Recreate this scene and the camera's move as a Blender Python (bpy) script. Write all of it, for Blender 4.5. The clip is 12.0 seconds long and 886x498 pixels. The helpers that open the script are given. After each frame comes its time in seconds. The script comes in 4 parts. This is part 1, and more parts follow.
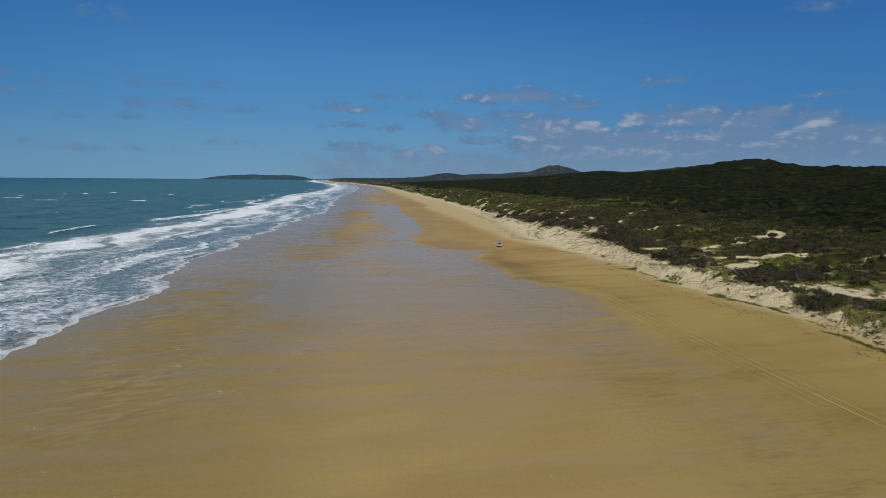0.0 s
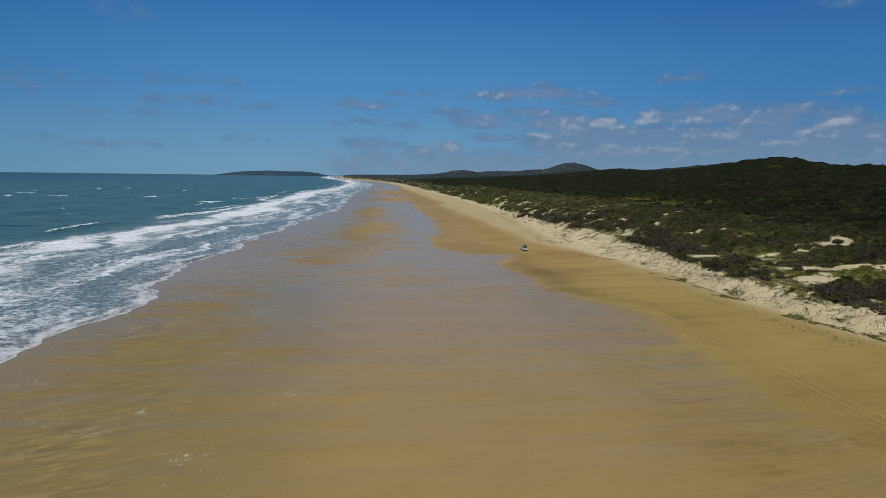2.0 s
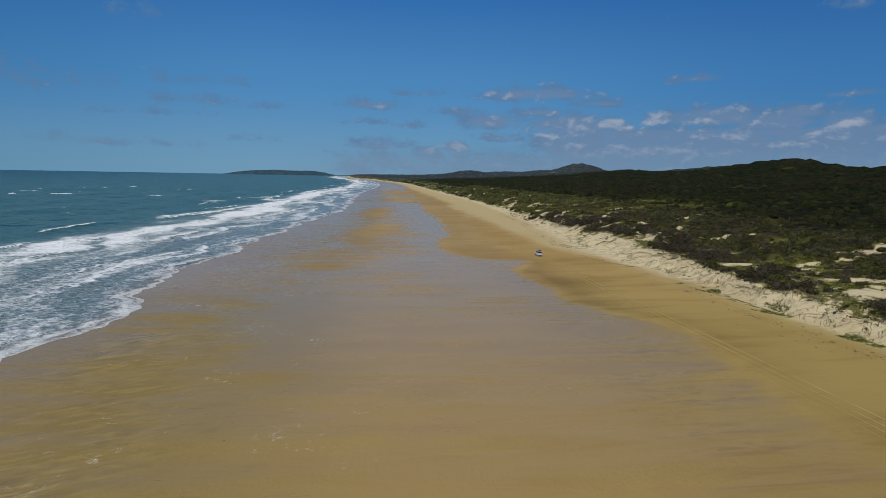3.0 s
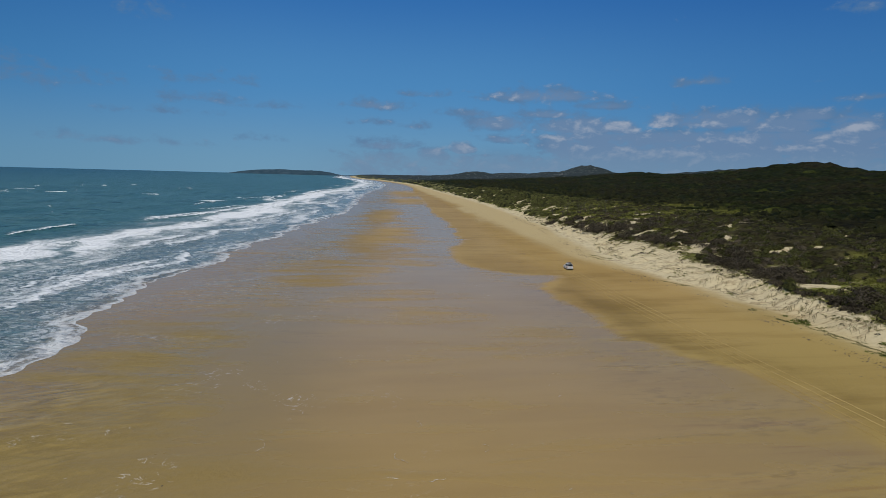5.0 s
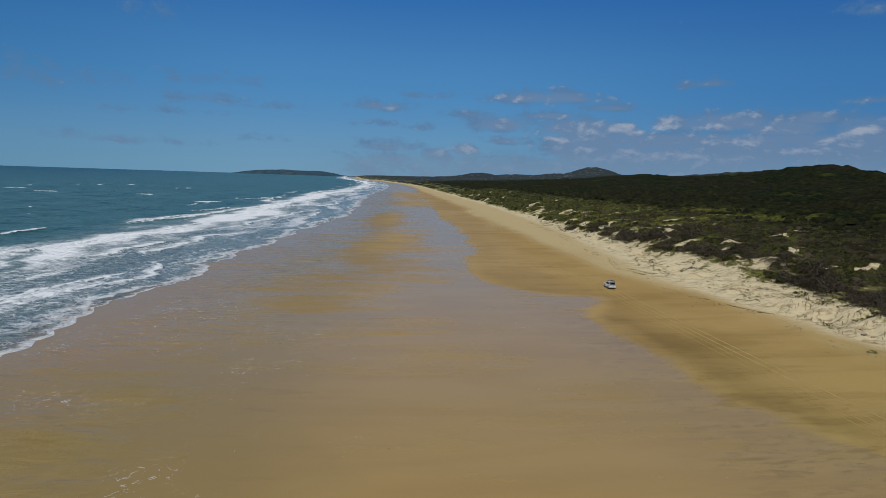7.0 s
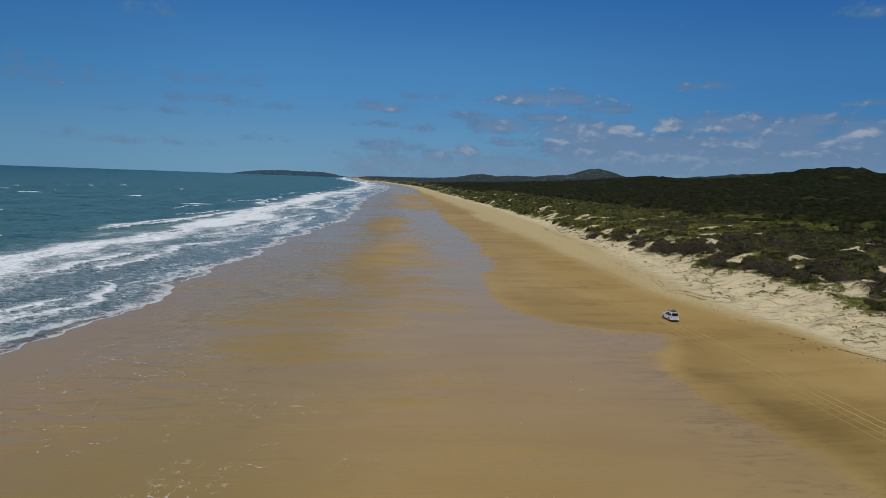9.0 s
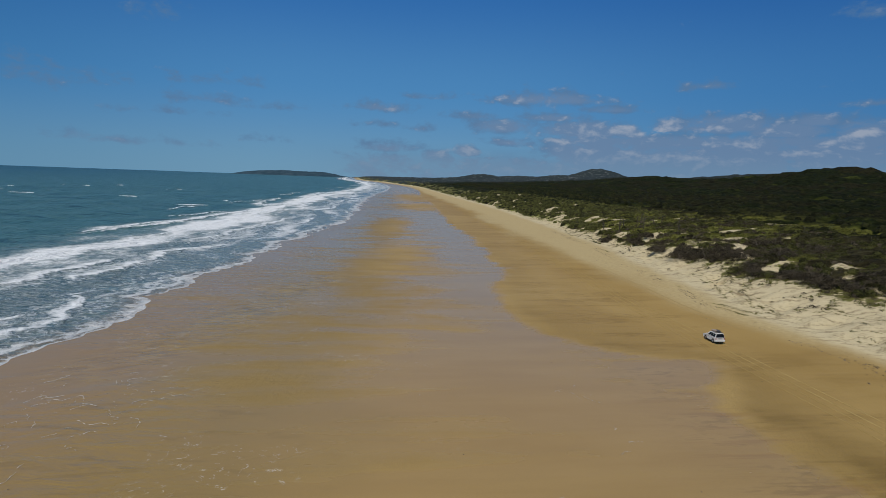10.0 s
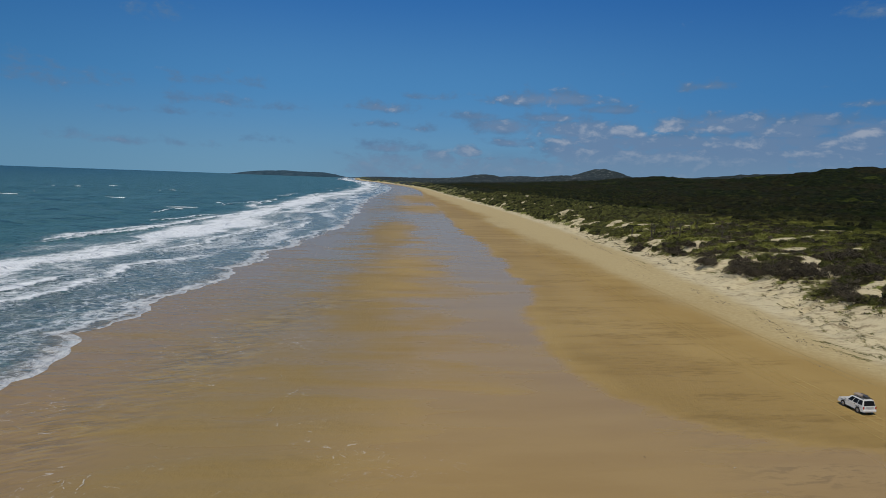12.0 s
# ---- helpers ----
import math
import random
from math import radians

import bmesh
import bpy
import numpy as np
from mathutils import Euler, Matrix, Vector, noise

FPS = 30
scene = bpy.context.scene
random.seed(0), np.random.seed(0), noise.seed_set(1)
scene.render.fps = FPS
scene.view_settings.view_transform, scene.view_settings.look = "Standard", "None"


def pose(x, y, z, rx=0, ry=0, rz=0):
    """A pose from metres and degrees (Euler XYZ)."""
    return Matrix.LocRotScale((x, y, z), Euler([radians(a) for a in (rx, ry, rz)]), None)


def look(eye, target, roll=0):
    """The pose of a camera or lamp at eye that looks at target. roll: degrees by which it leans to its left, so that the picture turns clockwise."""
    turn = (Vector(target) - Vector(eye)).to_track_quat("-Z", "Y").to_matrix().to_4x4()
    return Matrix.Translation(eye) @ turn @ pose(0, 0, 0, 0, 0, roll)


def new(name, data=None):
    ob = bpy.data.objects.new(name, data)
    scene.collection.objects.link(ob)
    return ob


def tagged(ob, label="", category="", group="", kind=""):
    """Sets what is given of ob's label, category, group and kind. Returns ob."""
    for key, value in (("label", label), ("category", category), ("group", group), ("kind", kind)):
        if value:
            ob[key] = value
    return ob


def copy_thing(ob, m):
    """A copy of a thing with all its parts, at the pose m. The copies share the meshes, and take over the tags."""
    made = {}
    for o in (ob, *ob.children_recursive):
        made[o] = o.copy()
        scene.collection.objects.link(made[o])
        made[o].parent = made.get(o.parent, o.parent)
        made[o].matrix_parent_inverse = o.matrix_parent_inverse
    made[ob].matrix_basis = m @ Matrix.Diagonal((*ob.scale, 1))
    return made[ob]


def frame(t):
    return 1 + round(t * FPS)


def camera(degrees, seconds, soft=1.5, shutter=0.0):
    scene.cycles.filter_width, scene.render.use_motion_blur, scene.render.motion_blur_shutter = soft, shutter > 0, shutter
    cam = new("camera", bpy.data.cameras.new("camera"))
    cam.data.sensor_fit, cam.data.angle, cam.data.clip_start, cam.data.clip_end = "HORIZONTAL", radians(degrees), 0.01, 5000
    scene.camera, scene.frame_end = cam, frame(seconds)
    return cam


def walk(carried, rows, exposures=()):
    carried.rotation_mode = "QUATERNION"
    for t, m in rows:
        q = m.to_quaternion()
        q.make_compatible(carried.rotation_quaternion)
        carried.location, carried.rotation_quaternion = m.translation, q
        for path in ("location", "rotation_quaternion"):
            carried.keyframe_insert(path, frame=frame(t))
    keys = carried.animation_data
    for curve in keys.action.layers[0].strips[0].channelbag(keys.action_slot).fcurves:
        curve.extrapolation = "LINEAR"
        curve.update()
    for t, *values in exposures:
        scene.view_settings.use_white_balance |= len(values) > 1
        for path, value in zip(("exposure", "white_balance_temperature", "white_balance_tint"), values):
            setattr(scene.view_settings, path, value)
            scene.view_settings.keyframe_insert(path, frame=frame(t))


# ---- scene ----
cam = camera(77.3, 12.0, soft=0.65)
PATH = [
    (0, (1.235, 3.777, 27.349), (1.532, 5.739, 27.098), 0.4),
    (0.5, (1.238, 7.823, 27.372), (1.525, 9.786, 27.115), 0.5),
    (1, (1.28, 12.082, 27.39), (1.553, 14.046, 27.129), 0.5),
    (1.5, (1.333, 16.829, 27.427), (1.59, 18.795, 27.167), 0.6),
    (2, (1.469, 22.121, 27.429), (1.717, 24.088, 27.167), 0.7),
    (2.5, (1.67, 27.818, 27.444), (1.908, 29.786, 27.182), 0.8),
    (3, (1.858, 33.841, 27.457), (2.083, 35.811, 27.195), 1.0),
    (3.2, (1.883, 36.339, 27.452), (2.104, 38.31, 27.19), 1.0),
    (5, (1.706, 59.487, 27.119), (1.913, 61.459, 26.86), 1.5),
    (5.5, (1.655, 66.08, 27.012), (1.858, 68.053, 26.754), 1.6),
    (6, (1.482, 72.853, 26.902), (1.683, 74.826, 26.645), 1.7),
    (6.5, (1.185, 79.71, 26.797), (1.383, 81.683, 26.542), 1.7),
    (7, (0.845, 86.609, 26.719), (1.042, 88.583, 26.464), 1.8),
    (7.2, (0.713, 89.416, 26.719), (0.912, 91.39, 26.465), 1.7),
    (8.8, (-0.157, 112.29, 26.999), (0.044, 114.265, 26.751), 2.1),
    (9, (-0.231, 115.159, 27.013), (-0.033, 117.134, 26.762), 2.0),
    (9.5, (-0.372, 122.355, 27.041), (-0.175, 124.329, 26.791), 2.0),
    (10, (-0.499, 129.522, 27.058), (-0.304, 131.497, 26.807), 2.0),
    (10.5, (-0.693, 136.677, 27.072), (-0.497, 138.652, 26.821), 1.9),
    (11, (-0.945, 143.833, 27.071), (-0.75, 145.808, 26.821), 1.9),
    (11.5, (-1.247, 150.935, 27.057), (-1.052, 152.91, 26.807), 1.9),
    (12, (-1.543, 158.07, 27.051), (-1.351, 160.045, 26.801), 2.0),
]
walk(cam, [(t, look(eye, target, roll)) for t, eye, target, roll in PATH], exposures=((0, 0.01), (6, 0.0), (9, -0.03), (12, -0.05)))

# ---- light ----
SUN_ELEV, SUN_AZ = radians(60), radians(-142)      # azimuth from +y towards +x
sun = new("sun", bpy.data.lights.new("sun", "SUN"))
sun.data.energy, sun.data.angle, sun.data.color = 3.4, radians(0.53), (1.0, 0.95, 0.86)
sun_from = Vector((math.sin(SUN_AZ) * math.cos(SUN_ELEV), math.cos(SUN_AZ) * math.cos(SUN_ELEV), math.sin(SUN_ELEV)))
sun.matrix_world = Matrix.Translation((0, 0, 300)) @ sun_from.to_track_quat("Z", "Y").to_matrix().to_4x4()


class Nodes:
    """A short way to write node trees."""

    def __init__(self, tree):
        self.tree, self.nodes, self.links = tree, tree.nodes, tree.links
        self.nodes.clear()

    def add(self, kind, **settings):
        node = self.nodes.new(kind)
        for key, value in settings.items():
            setattr(node, key, value)
        return node

    def feed(self, socket, value):
        if isinstance(value, bpy.types.NodeSocket):
            self.links.new(value, socket)
        elif value is not None:
            if isinstance(value, (tuple, list)) and len(value) == 3 and len(socket.default_value) == 4:
                value = (*value, 1.0)
            socket.default_value = value

    def math(self, op, a, b=None, c=None, clamp=False):
        node = self.add("ShaderNodeMath", operation=op, use_clamp=clamp)
        for i, v in enumerate((a, b, c)):
            self.feed(node.inputs[i], v)
        return node.outputs[0]

    def mix(self, f, a, b):
        node = self.add("ShaderNodeMix", data_type="RGBA")
        self.feed(node.inputs[0], f), self.feed(node.inputs[6], a), self.feed(node.inputs[7], b)
        return node.outputs[2]

    def step(self, v, lo, hi, to0=0.0, to1=1.0):
        node = self.add("ShaderNodeMapRange", interpolation_type="SMOOTHSTEP")
        for i, value in enumerate((v, lo, hi, to0, to1)):
            self.feed(node.inputs[i], value)
        return node.outputs[0]

    def noise(self, vector, scale, detail=4.0, rough=0.55, warp=0.0, stretch=None):
        if stretch:
            node = self.add("ShaderNodeMapping")
            self.feed(node.inputs[0], vector)
            node.inputs["Scale"].default_value = stretch
            vector = node.outputs[0]
        node = self.add("ShaderNodeTexNoise")
        self.feed(node.inputs["Vector"], vector)
        for key, value in (("Scale", scale), ("Detail", detail), ("Roughness", rough), ("Distortion", warp)):
            node.inputs[key].default_value = value
        return node.outputs[0]

    def attr(self, name):
        return self.add("ShaderNodeAttribute", attribute_name=name).outputs["Fac"]


# ---- sky ----
world = bpy.data.worlds.new("sky")
scene.world = world
world.use_nodes = True
n = Nodes(world.node_tree)
sky = n.add("ShaderNodeTexSky", sky_type="NISHITA", sun_disc=False, sun_elevation=SUN_ELEV, sun_rotation=SUN_AZ,
            altitude=30.0, air_density=1.0, dust_density=0.0, ozone_density=2.5)
direction = n.add("ShaderNodeTexCoord").outputs["Generated"]
axes = n.add("ShaderNodeSeparateXYZ")
n.feed(axes.inputs[0], direction)
az = n.math("MULTIPLY", n.math("ARCTAN2", axes.outputs[0], axes.outputs[1]), 180 / math.pi)
el = n.math("MULTIPLY", n.math("ARCSINE", axes.outputs[2]), 180 / math.pi)
place = n.add("ShaderNodeCombineXYZ")
n.feed(place.inputs[0], az), n.feed(place.inputs[1], n.math("MULTIPLY", el, 1.7))
puff = n.noise(place.outputs[0], 0.42, 6.0, 0.55, 0.25)
fine = n.noise(place.outputs[0], 1.5, 5.0, 0.6, 0.2)
above = n.add("ShaderNodeVectorMath", operation="ADD")
n.feed(above.inputs[0], place.outputs[0])
above.inputs[1].default_value = (-0.35, 0.75, 0.0)
puff_above = n.noise(above.outputs[0], 0.42, 6.0, 0.55, 0.25)
# each cloud: azimuth, elevation, half width, half height (degrees), thickness, whiteness
CLOUDS = [
    (-21.6, 13.4, 2.0, 0.9, 0.50, 0.3), (-30.4, 7.3, 5.0, 1.2, 0.50, 0.0), (-24.2, 7.6, 1.2, 0.7, 0.44, 0.0), (-16.4, 8.2, 3.6, 0.6, 0.50, 0.15),
    (-17.3, 6.6, 3.0, 0.55, 0.60, 0.3), (-20.0, 5.2, 4.0, 0.4, 0.50, 0.0), (-11.1, 6.3, 2.6, 0.5, 0.52, 0.0), (-27.7, 2.6, 0.9, 0.6, 0.66, 0.75),
    (-12.7, 3.2, 1.9, 0.5, 0.58, 0.45), (-23.0, 2.4, 5.5, 0.5, 0.48, 0.1), (-1.0, 6.8, 3.0, 0.65, 0.70, 0.3), (3.8, 8.1, 2.4, 0.4, 0.58, 0.15),
    (8.7, 6.3, 2.6, 0.5, 0.62, 0.0), (3.0, 5.0, 2.0, 0.45, 0.58, 0.0), (-0.7, 5.2, 2.2, 0.45, 0.54, 0.0), (15.7, 8.0, 4.6, 0.75, 0.82, 0.42),
    (21.7, 7.1, 2.6, 0.45, 0.68, 0.15), (30.4, 9.1, 2.2, 0.5, 0.60, 0.0), (42.0, 7.2, 2.6, 0.4, 0.56, 0.0), (41.5, 14.2, 1.8, 0.9, 0.52, 0.2),
    (16.2, 6.3, 2.9, 0.5, 0.76, 0.3), (11.4, 5.3, 2.9, 0.9, 0.84, 0.42), (12.2, 3.8, 2.3, 0.5, 0.76, 0.15), (19.2, 5.0, 3.7, 1.0, 0.98, 0.6),
    (23.4, 4.9, 1.1, 0.7, 1.00, 1.0), (27.0, 5.5, 1.3, 0.55, 1.00, 1.1), (31.7, 5.5, 3.7, 1.0, 0.92, 0.5), (36.6, 5.0, 3.0, 0.9, 0.92, 0.55),
    (38.6, 5.8, 1.6, 0.7, 0.84, 0.35), (41.8, 4.9, 1.7, 1.0, 0.92, 0.60), (-0.2, 2.9, 2.8, 0.7, 0.74, 0.2), (4.7, 2.4, 1.7, 0.5, 0.84, 0.7), (7.7, 2.7, 1.1, 0.6, 1.00, 1.1),
]
cover = bright = None
for caz, cel, wide, high, thick, white in CLOUDS:
    a = n.math("POWER", n.math("MULTIPLY", n.math("SUBTRACT", az, caz), 0.68 / wide), 2.0)
    over = n.math("SUBTRACT", el, cel)
    b = n.math("POWER", n.math("MAXIMUM", n.math("MULTIPLY", over, 0.72 / high), n.math("MULTIPLY", over, -1.3 / high)), 2.0)   # flat below
    blob = n.math("MULTIPLY", n.math("EXPONENT", n.math("MULTIPLY", n.math("ADD", a, b), -0.8)), thick)
    cover = blob if cover is None else n.math("MAXIMUM", cover, blob)
    if white:
        glow = n.math("MULTIPLY", blob, white)
        bright = glow if bright is None else n.math("MAXIMUM", bright, glow)
# a low bank over the land side
band = n.math("MULTIPLY", n.math("MULTIPLY", n.step(el, 5.9, 4.1), n.step(az, 12.0, 18.0)), 0.84)
cover = n.math("MAXIMUM", cover, band)
far_band = n.math("MULTIPLY", n.math("MULTIPLY", n.step(el, 3.2, 2.0), n.step(az, -8.0, -2.0)), 0.66)
cover = n.math("MAXIMUM", cover, far_band)
bright = n.math("MAXIMUM", bright, n.math("MULTIPLY", n.math("MAXIMUM", band, far_band), 0.52))
dens = n.math("ADD", cover, n.math("MULTIPLY", n.math("SUBTRACT", puff, 0.5), 1.35))
dens = n.math("ADD", dens, n.math("MULTIPLY", n.math("SUBTRACT", fine, 0.5), 0.45))
wisp = n.noise(place.outputs[0], 0.30, 5.0, 0.55, 0.2)
veil = n.math("MULTIPLY", n.math("MULTIPLY", n.step(el, 3.8, 1.2), n.step(az, -14.0, 14.0)), n.step(wisp, 0.25, 0.62, 0.40, 0.85))
cloud = n.math("MAXIMUM", n.math("MULTIPLY", n.step(dens, 0.24, 0.80), 0.85), veil)
relief = n.math("ADD", n.math("MULTIPLY", n.math("SUBTRACT", puff, puff_above), 3.8), n.math("MULTIPLY", n.math("SUBTRACT", fine, 0.5), 0.7))
lit = n.math("MULTIPLY", n.step(n.math("ADD", n.math("MULTIPLY", bright, 1.05), n.math("SUBTRACT", relief, 0.38)), 0.02, 1.12), n.step(el, 1.5, 4.2, 0.25, 1.0))
ccol = n.mix(n.step(cover, 0.45, 0.8), (1.15, 2.20, 3.85), (1.62, 2.58, 4.20))
ccol = n.mix(n.step(el, 3.6, 1.0, 0.0, 0.85), ccol, (1.80, 2.95, 4.45))
ccol = n.mix(lit, ccol, (3.9, 4.4, 5.4))
tint = n.add("ShaderNodeMix", data_type="RGBA", blend_type="MULTIPLY")
n.feed(tint.inputs[0], 1.0), n.feed(tint.inputs[6], sky.outputs[0]), n.feed(tint.inputs[7], (0.235, 0.50, 0.72))
low = n.mix(n.step(el, 0.0, 9.0), (1.78, 3.60, 5.5), (0.88, 2.88, 5.85))
low = n.mix(n.step(el, 7.0, 20.0), low, (0.30, 1.60, 4.80))
shade = n.add("ShaderNodeMix", data_type="RGBA", blend_type="MULTIPLY")
n.feed(shade.inputs[0], n.step(az, 5.0, 48.0, 0.0, 0.9)), n.feed(shade.inputs[6], low), n.feed(shade.inputs[7], (0.56, 0.70, 0.82))
west = n.add("ShaderNodeMix", data_type="RGBA", blend_type="MULTIPLY")
n.feed(west.inputs[0], n.math("MULTIPLY", n.step(az, -8.0, -42.0), n.step(el, 2.0, 12.0, 0.6, 1.0))), n.feed(west.inputs[6], shade.outputs[2]), n.feed(west.inputs[7], (0.56, 0.72, 0.80))
clear = n.mix(n.step(el, 45.0, 15.0, 0.0, 0.9), tint.outputs[2], west.outputs[2])
back = n.add("ShaderNodeBackground")
n.feed(back.inputs[0], n.mix(cloud, clear, ccol))
back.inputs[1].default_value = 0.085
n.links.new(back.outputs[0], n.add("ShaderNodeOutputWorld").inputs[0])


# ---- materials ----
def material(name, build):
    m = bpy.data.materials.new(name)
    m.use_nodes = True
    k = Nodes(m.node_tree)
    shader = k.add("ShaderNodeBsdfPrincipled")
    k.links.new(shader.outputs[0], k.add("ShaderNodeOutputMaterial").inputs[0])
    k.at = k.add("ShaderNodeNewGeometry").outputs["Position"]
    k.shader = shader

    def put(**values):
        for key, value in values.items():
            k.feed(shader.inputs[key.replace("_", " ")], value)

    def bump(height, strength, distance):
        node = k.add("ShaderNodeBump")
        k.feed(node.inputs["Height"], height)
        node.inputs["Strength"].default_value, node.inputs["Distance"].default_value = strength, distance
        k.feed(shader.inputs["Normal"], node.outputs[0])

    k.put, k.bump = put, bump
    build(k)
    return m


def ground_look(k):
    """Beach and dune sand: pale and dry near the dunes, ochre where damp, brown under a film of water."""
    u, veg, d = k.attr("across"), k.attr("plants"), k.attr("dune")
    big = k.noise(k.at, 0.022, 4.0, 0.55, 0.6)
    mid = k.noise(k.at, 0.11, 4.0, 0.6, 0.4, (1.0, 0.6, 1.0))
    fine = k.noise(k.at, 1.1, 4.0, 0.65)
    grain = k.noise(k.at, 9.0, 3.0, 0.7)
    film = k.attr("film")
    film = k.math("ADD", film, k.math("MULTIPLY", k.math("SUBTRACT", mid, 0.5), 0.5))
    film = k.step(k.math("ADD", film, k.math("MULTIPLY", k.math("SUBTRACT", k.noise(k.at, 0.22, 3.5, 0.55, 0.4, (0.18, 1.0, 1.0)), 0.5), 1.5)), 0.12, 0.98)
    dry = k.step(k.math("ADD", k.attr("dry"), k.math("MULTIPLY", k.math("SUBTRACT", mid, 0.5), 0.5)), 0.1, 0.9)
    streak = k.noise(k.at, 0.16, 5.0, 0.6, 0.3, (0.16, 1.0, 1.0))
    damp = k.mix(k.step(big, 0.35, 0.65), (0.310, 0.206, 0.068), (0.374, 0.258, 0.093))
    damp = k.mix(k.step(streak, 0.46, 0.66, 0.0, 0.42), damp, (0.235, 0.148, 0.046))
    pale = k.mix(k.step(fine, 0.35, 0.7), (0.400, 0.312, 0.152), (0.480, 0.382, 0.196))
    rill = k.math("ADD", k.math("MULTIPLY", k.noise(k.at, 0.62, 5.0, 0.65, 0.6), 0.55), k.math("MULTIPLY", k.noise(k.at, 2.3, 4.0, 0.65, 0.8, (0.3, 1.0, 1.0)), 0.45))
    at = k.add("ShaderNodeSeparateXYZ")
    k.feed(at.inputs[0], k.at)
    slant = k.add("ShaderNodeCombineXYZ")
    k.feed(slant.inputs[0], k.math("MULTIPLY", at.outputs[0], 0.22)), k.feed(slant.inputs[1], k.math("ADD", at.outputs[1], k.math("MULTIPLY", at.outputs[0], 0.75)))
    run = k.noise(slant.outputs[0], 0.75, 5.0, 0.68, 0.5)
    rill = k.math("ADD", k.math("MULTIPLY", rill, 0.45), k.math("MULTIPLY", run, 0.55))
    # shadow in the rills painted as dark streaks in the dune sand
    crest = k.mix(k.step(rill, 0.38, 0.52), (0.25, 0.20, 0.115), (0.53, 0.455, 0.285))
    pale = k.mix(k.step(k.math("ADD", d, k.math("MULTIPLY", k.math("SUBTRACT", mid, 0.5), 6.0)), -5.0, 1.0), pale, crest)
    wet = k.mix(k.step(streak, 0.35, 0.65), (0.332, 0.214, 0.068), (0.364, 0.240, 0.080))
    side = k.math("ADD", u, k.math("MULTIPLY", k.math("SUBTRACT", big, 0.5), 26.0))
    olive = k.step(side, 4.0, -16.0)
    wet = k.mix(k.math("MULTIPLY", olive, 0.9), wet, (0.278, 0.188, 0.057))
    wet = k.mix(k.step(side, -24.0, -40.0), wet, (0.292, 0.192, 0.070))
    damp = k.mix(k.math("MULTIPLY", olive, 0.75), damp, (0.252, 0.176, 0.062))
    damp = k.mix(k.math("MULTIPLY", k.math("MULTIPLY", k.attr("soak"), k.step(streak, 0.36, 0.60, 0.55, 1.0)), 0.82), damp, (0.172, 0.111, 0.031))
    sand = k.mix(dry, damp, pale)
    sand = k.mix(film, sand, wet)
    sand = k.mix(k.step(grain, 0.3, 0.8, 0.0, 0.16), sand, (0.12, 0.08, 0.04))
    # the sand is browner and more olive along the first stretch of beach
    axes = k.add("ShaderNodeSeparateXYZ")
    k.feed(axes.inputs[0], k.at)
    along = k.step(k.math("ADD", axes.outputs[1], k.math("MULTIPLY", k.math("SUBTRACT", big, 0.5), 60.0)), 190.0, 140.0)
    aside = k.step(k.math("ABSOLUTE", k.math("SUBTRACT", u, 8.0)), 14.0, 42.0, 0.45, 1.0)
    first = k.add("ShaderNodeMix", data_type="RGBA", blend_type="MULTIPLY")
    k.feed(first.inputs[0], k.math("MULTIPLY", k.math("MULTIPLY", along, aside), k.step(d, 2.0, -3.0)))
    k.feed(first.inputs[6], sand), k.feed(first.inputs[7], (0.86, 0.905, 0.82))
    sand = first.outputs[2]
    # dark heavy sand drawn out in fine lines
    lines = k.noise(k.at, 0.9, 4.0, 0.6, 0.2, (0.06, 1.0, 1.0))
    where = k.math("MULTIPLY", k.math("MULTIPLY", k.step(u, 26.0, 38.0), k.step(u, 56.0, 46.0)), k.step(k.noise(k.at, 0.03, 2.0, 0.5), 0.42, 0.58))
    sand = k.mix(k.math("MULTIPLY", k.math("MULTIPLY", where, k.step(lines, 0.52, 0.64)), 0.26), sand, (0.17, 0.08, 0.03))
    # short cross lines combed into the damp sand by the last wash
    combed = k.noise(k.at, 1.5, 4.0, 0.65, 0.3, (0.28, 1.0, 1.0))
    belt = k.math("MULTIPLY", k.math("MULTIPLY", k.step(u, 26.0, 40.0), k.step(u, 66.0, 54.0)), k.step(streak, 0.40, 0.56))
    sand = k.mix(k.math("MULTIPLY", k.math("MULTIPLY", belt, k.step(combed, 0.48, 0.62)), 0.42), sand, (0.155, 0.102, 0.032))
    ripple = k.noise(k.at, 0.55, 4.0, 0.6, 0.8, (0.25, 1.0, 1.0))
    sand = k.mix(k.math("MULTIPLY", k.math("MULTIPLY", olive, k.step(ripple, 0.56, 0.66)), k.step(big, 0.40, 0.60, 0.05, 0.32)), sand, (0.17, 0.115, 0.035))
    crossed = k.add("ShaderNodeCombineXYZ")
    k.feed(crossed.inputs[0], k.math("MULTIPLY", k.math("ADD", at.outputs[0], k.math("MULTIPLY", at.outputs[1], 0.42)), 0.26))
    k.feed(crossed.inputs[1], k.math("SUBTRACT", at.outputs[1], k.math("MULTIPLY", at.outputs[0], 0.42)))
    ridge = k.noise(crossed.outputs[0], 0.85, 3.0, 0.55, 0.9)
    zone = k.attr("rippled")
    # ripple troughs coloured darker and crests lighter than the sand
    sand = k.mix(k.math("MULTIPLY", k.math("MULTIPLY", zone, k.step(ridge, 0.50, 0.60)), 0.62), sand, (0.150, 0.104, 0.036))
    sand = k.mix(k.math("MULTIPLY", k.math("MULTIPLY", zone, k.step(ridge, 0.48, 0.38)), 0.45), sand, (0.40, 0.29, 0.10))
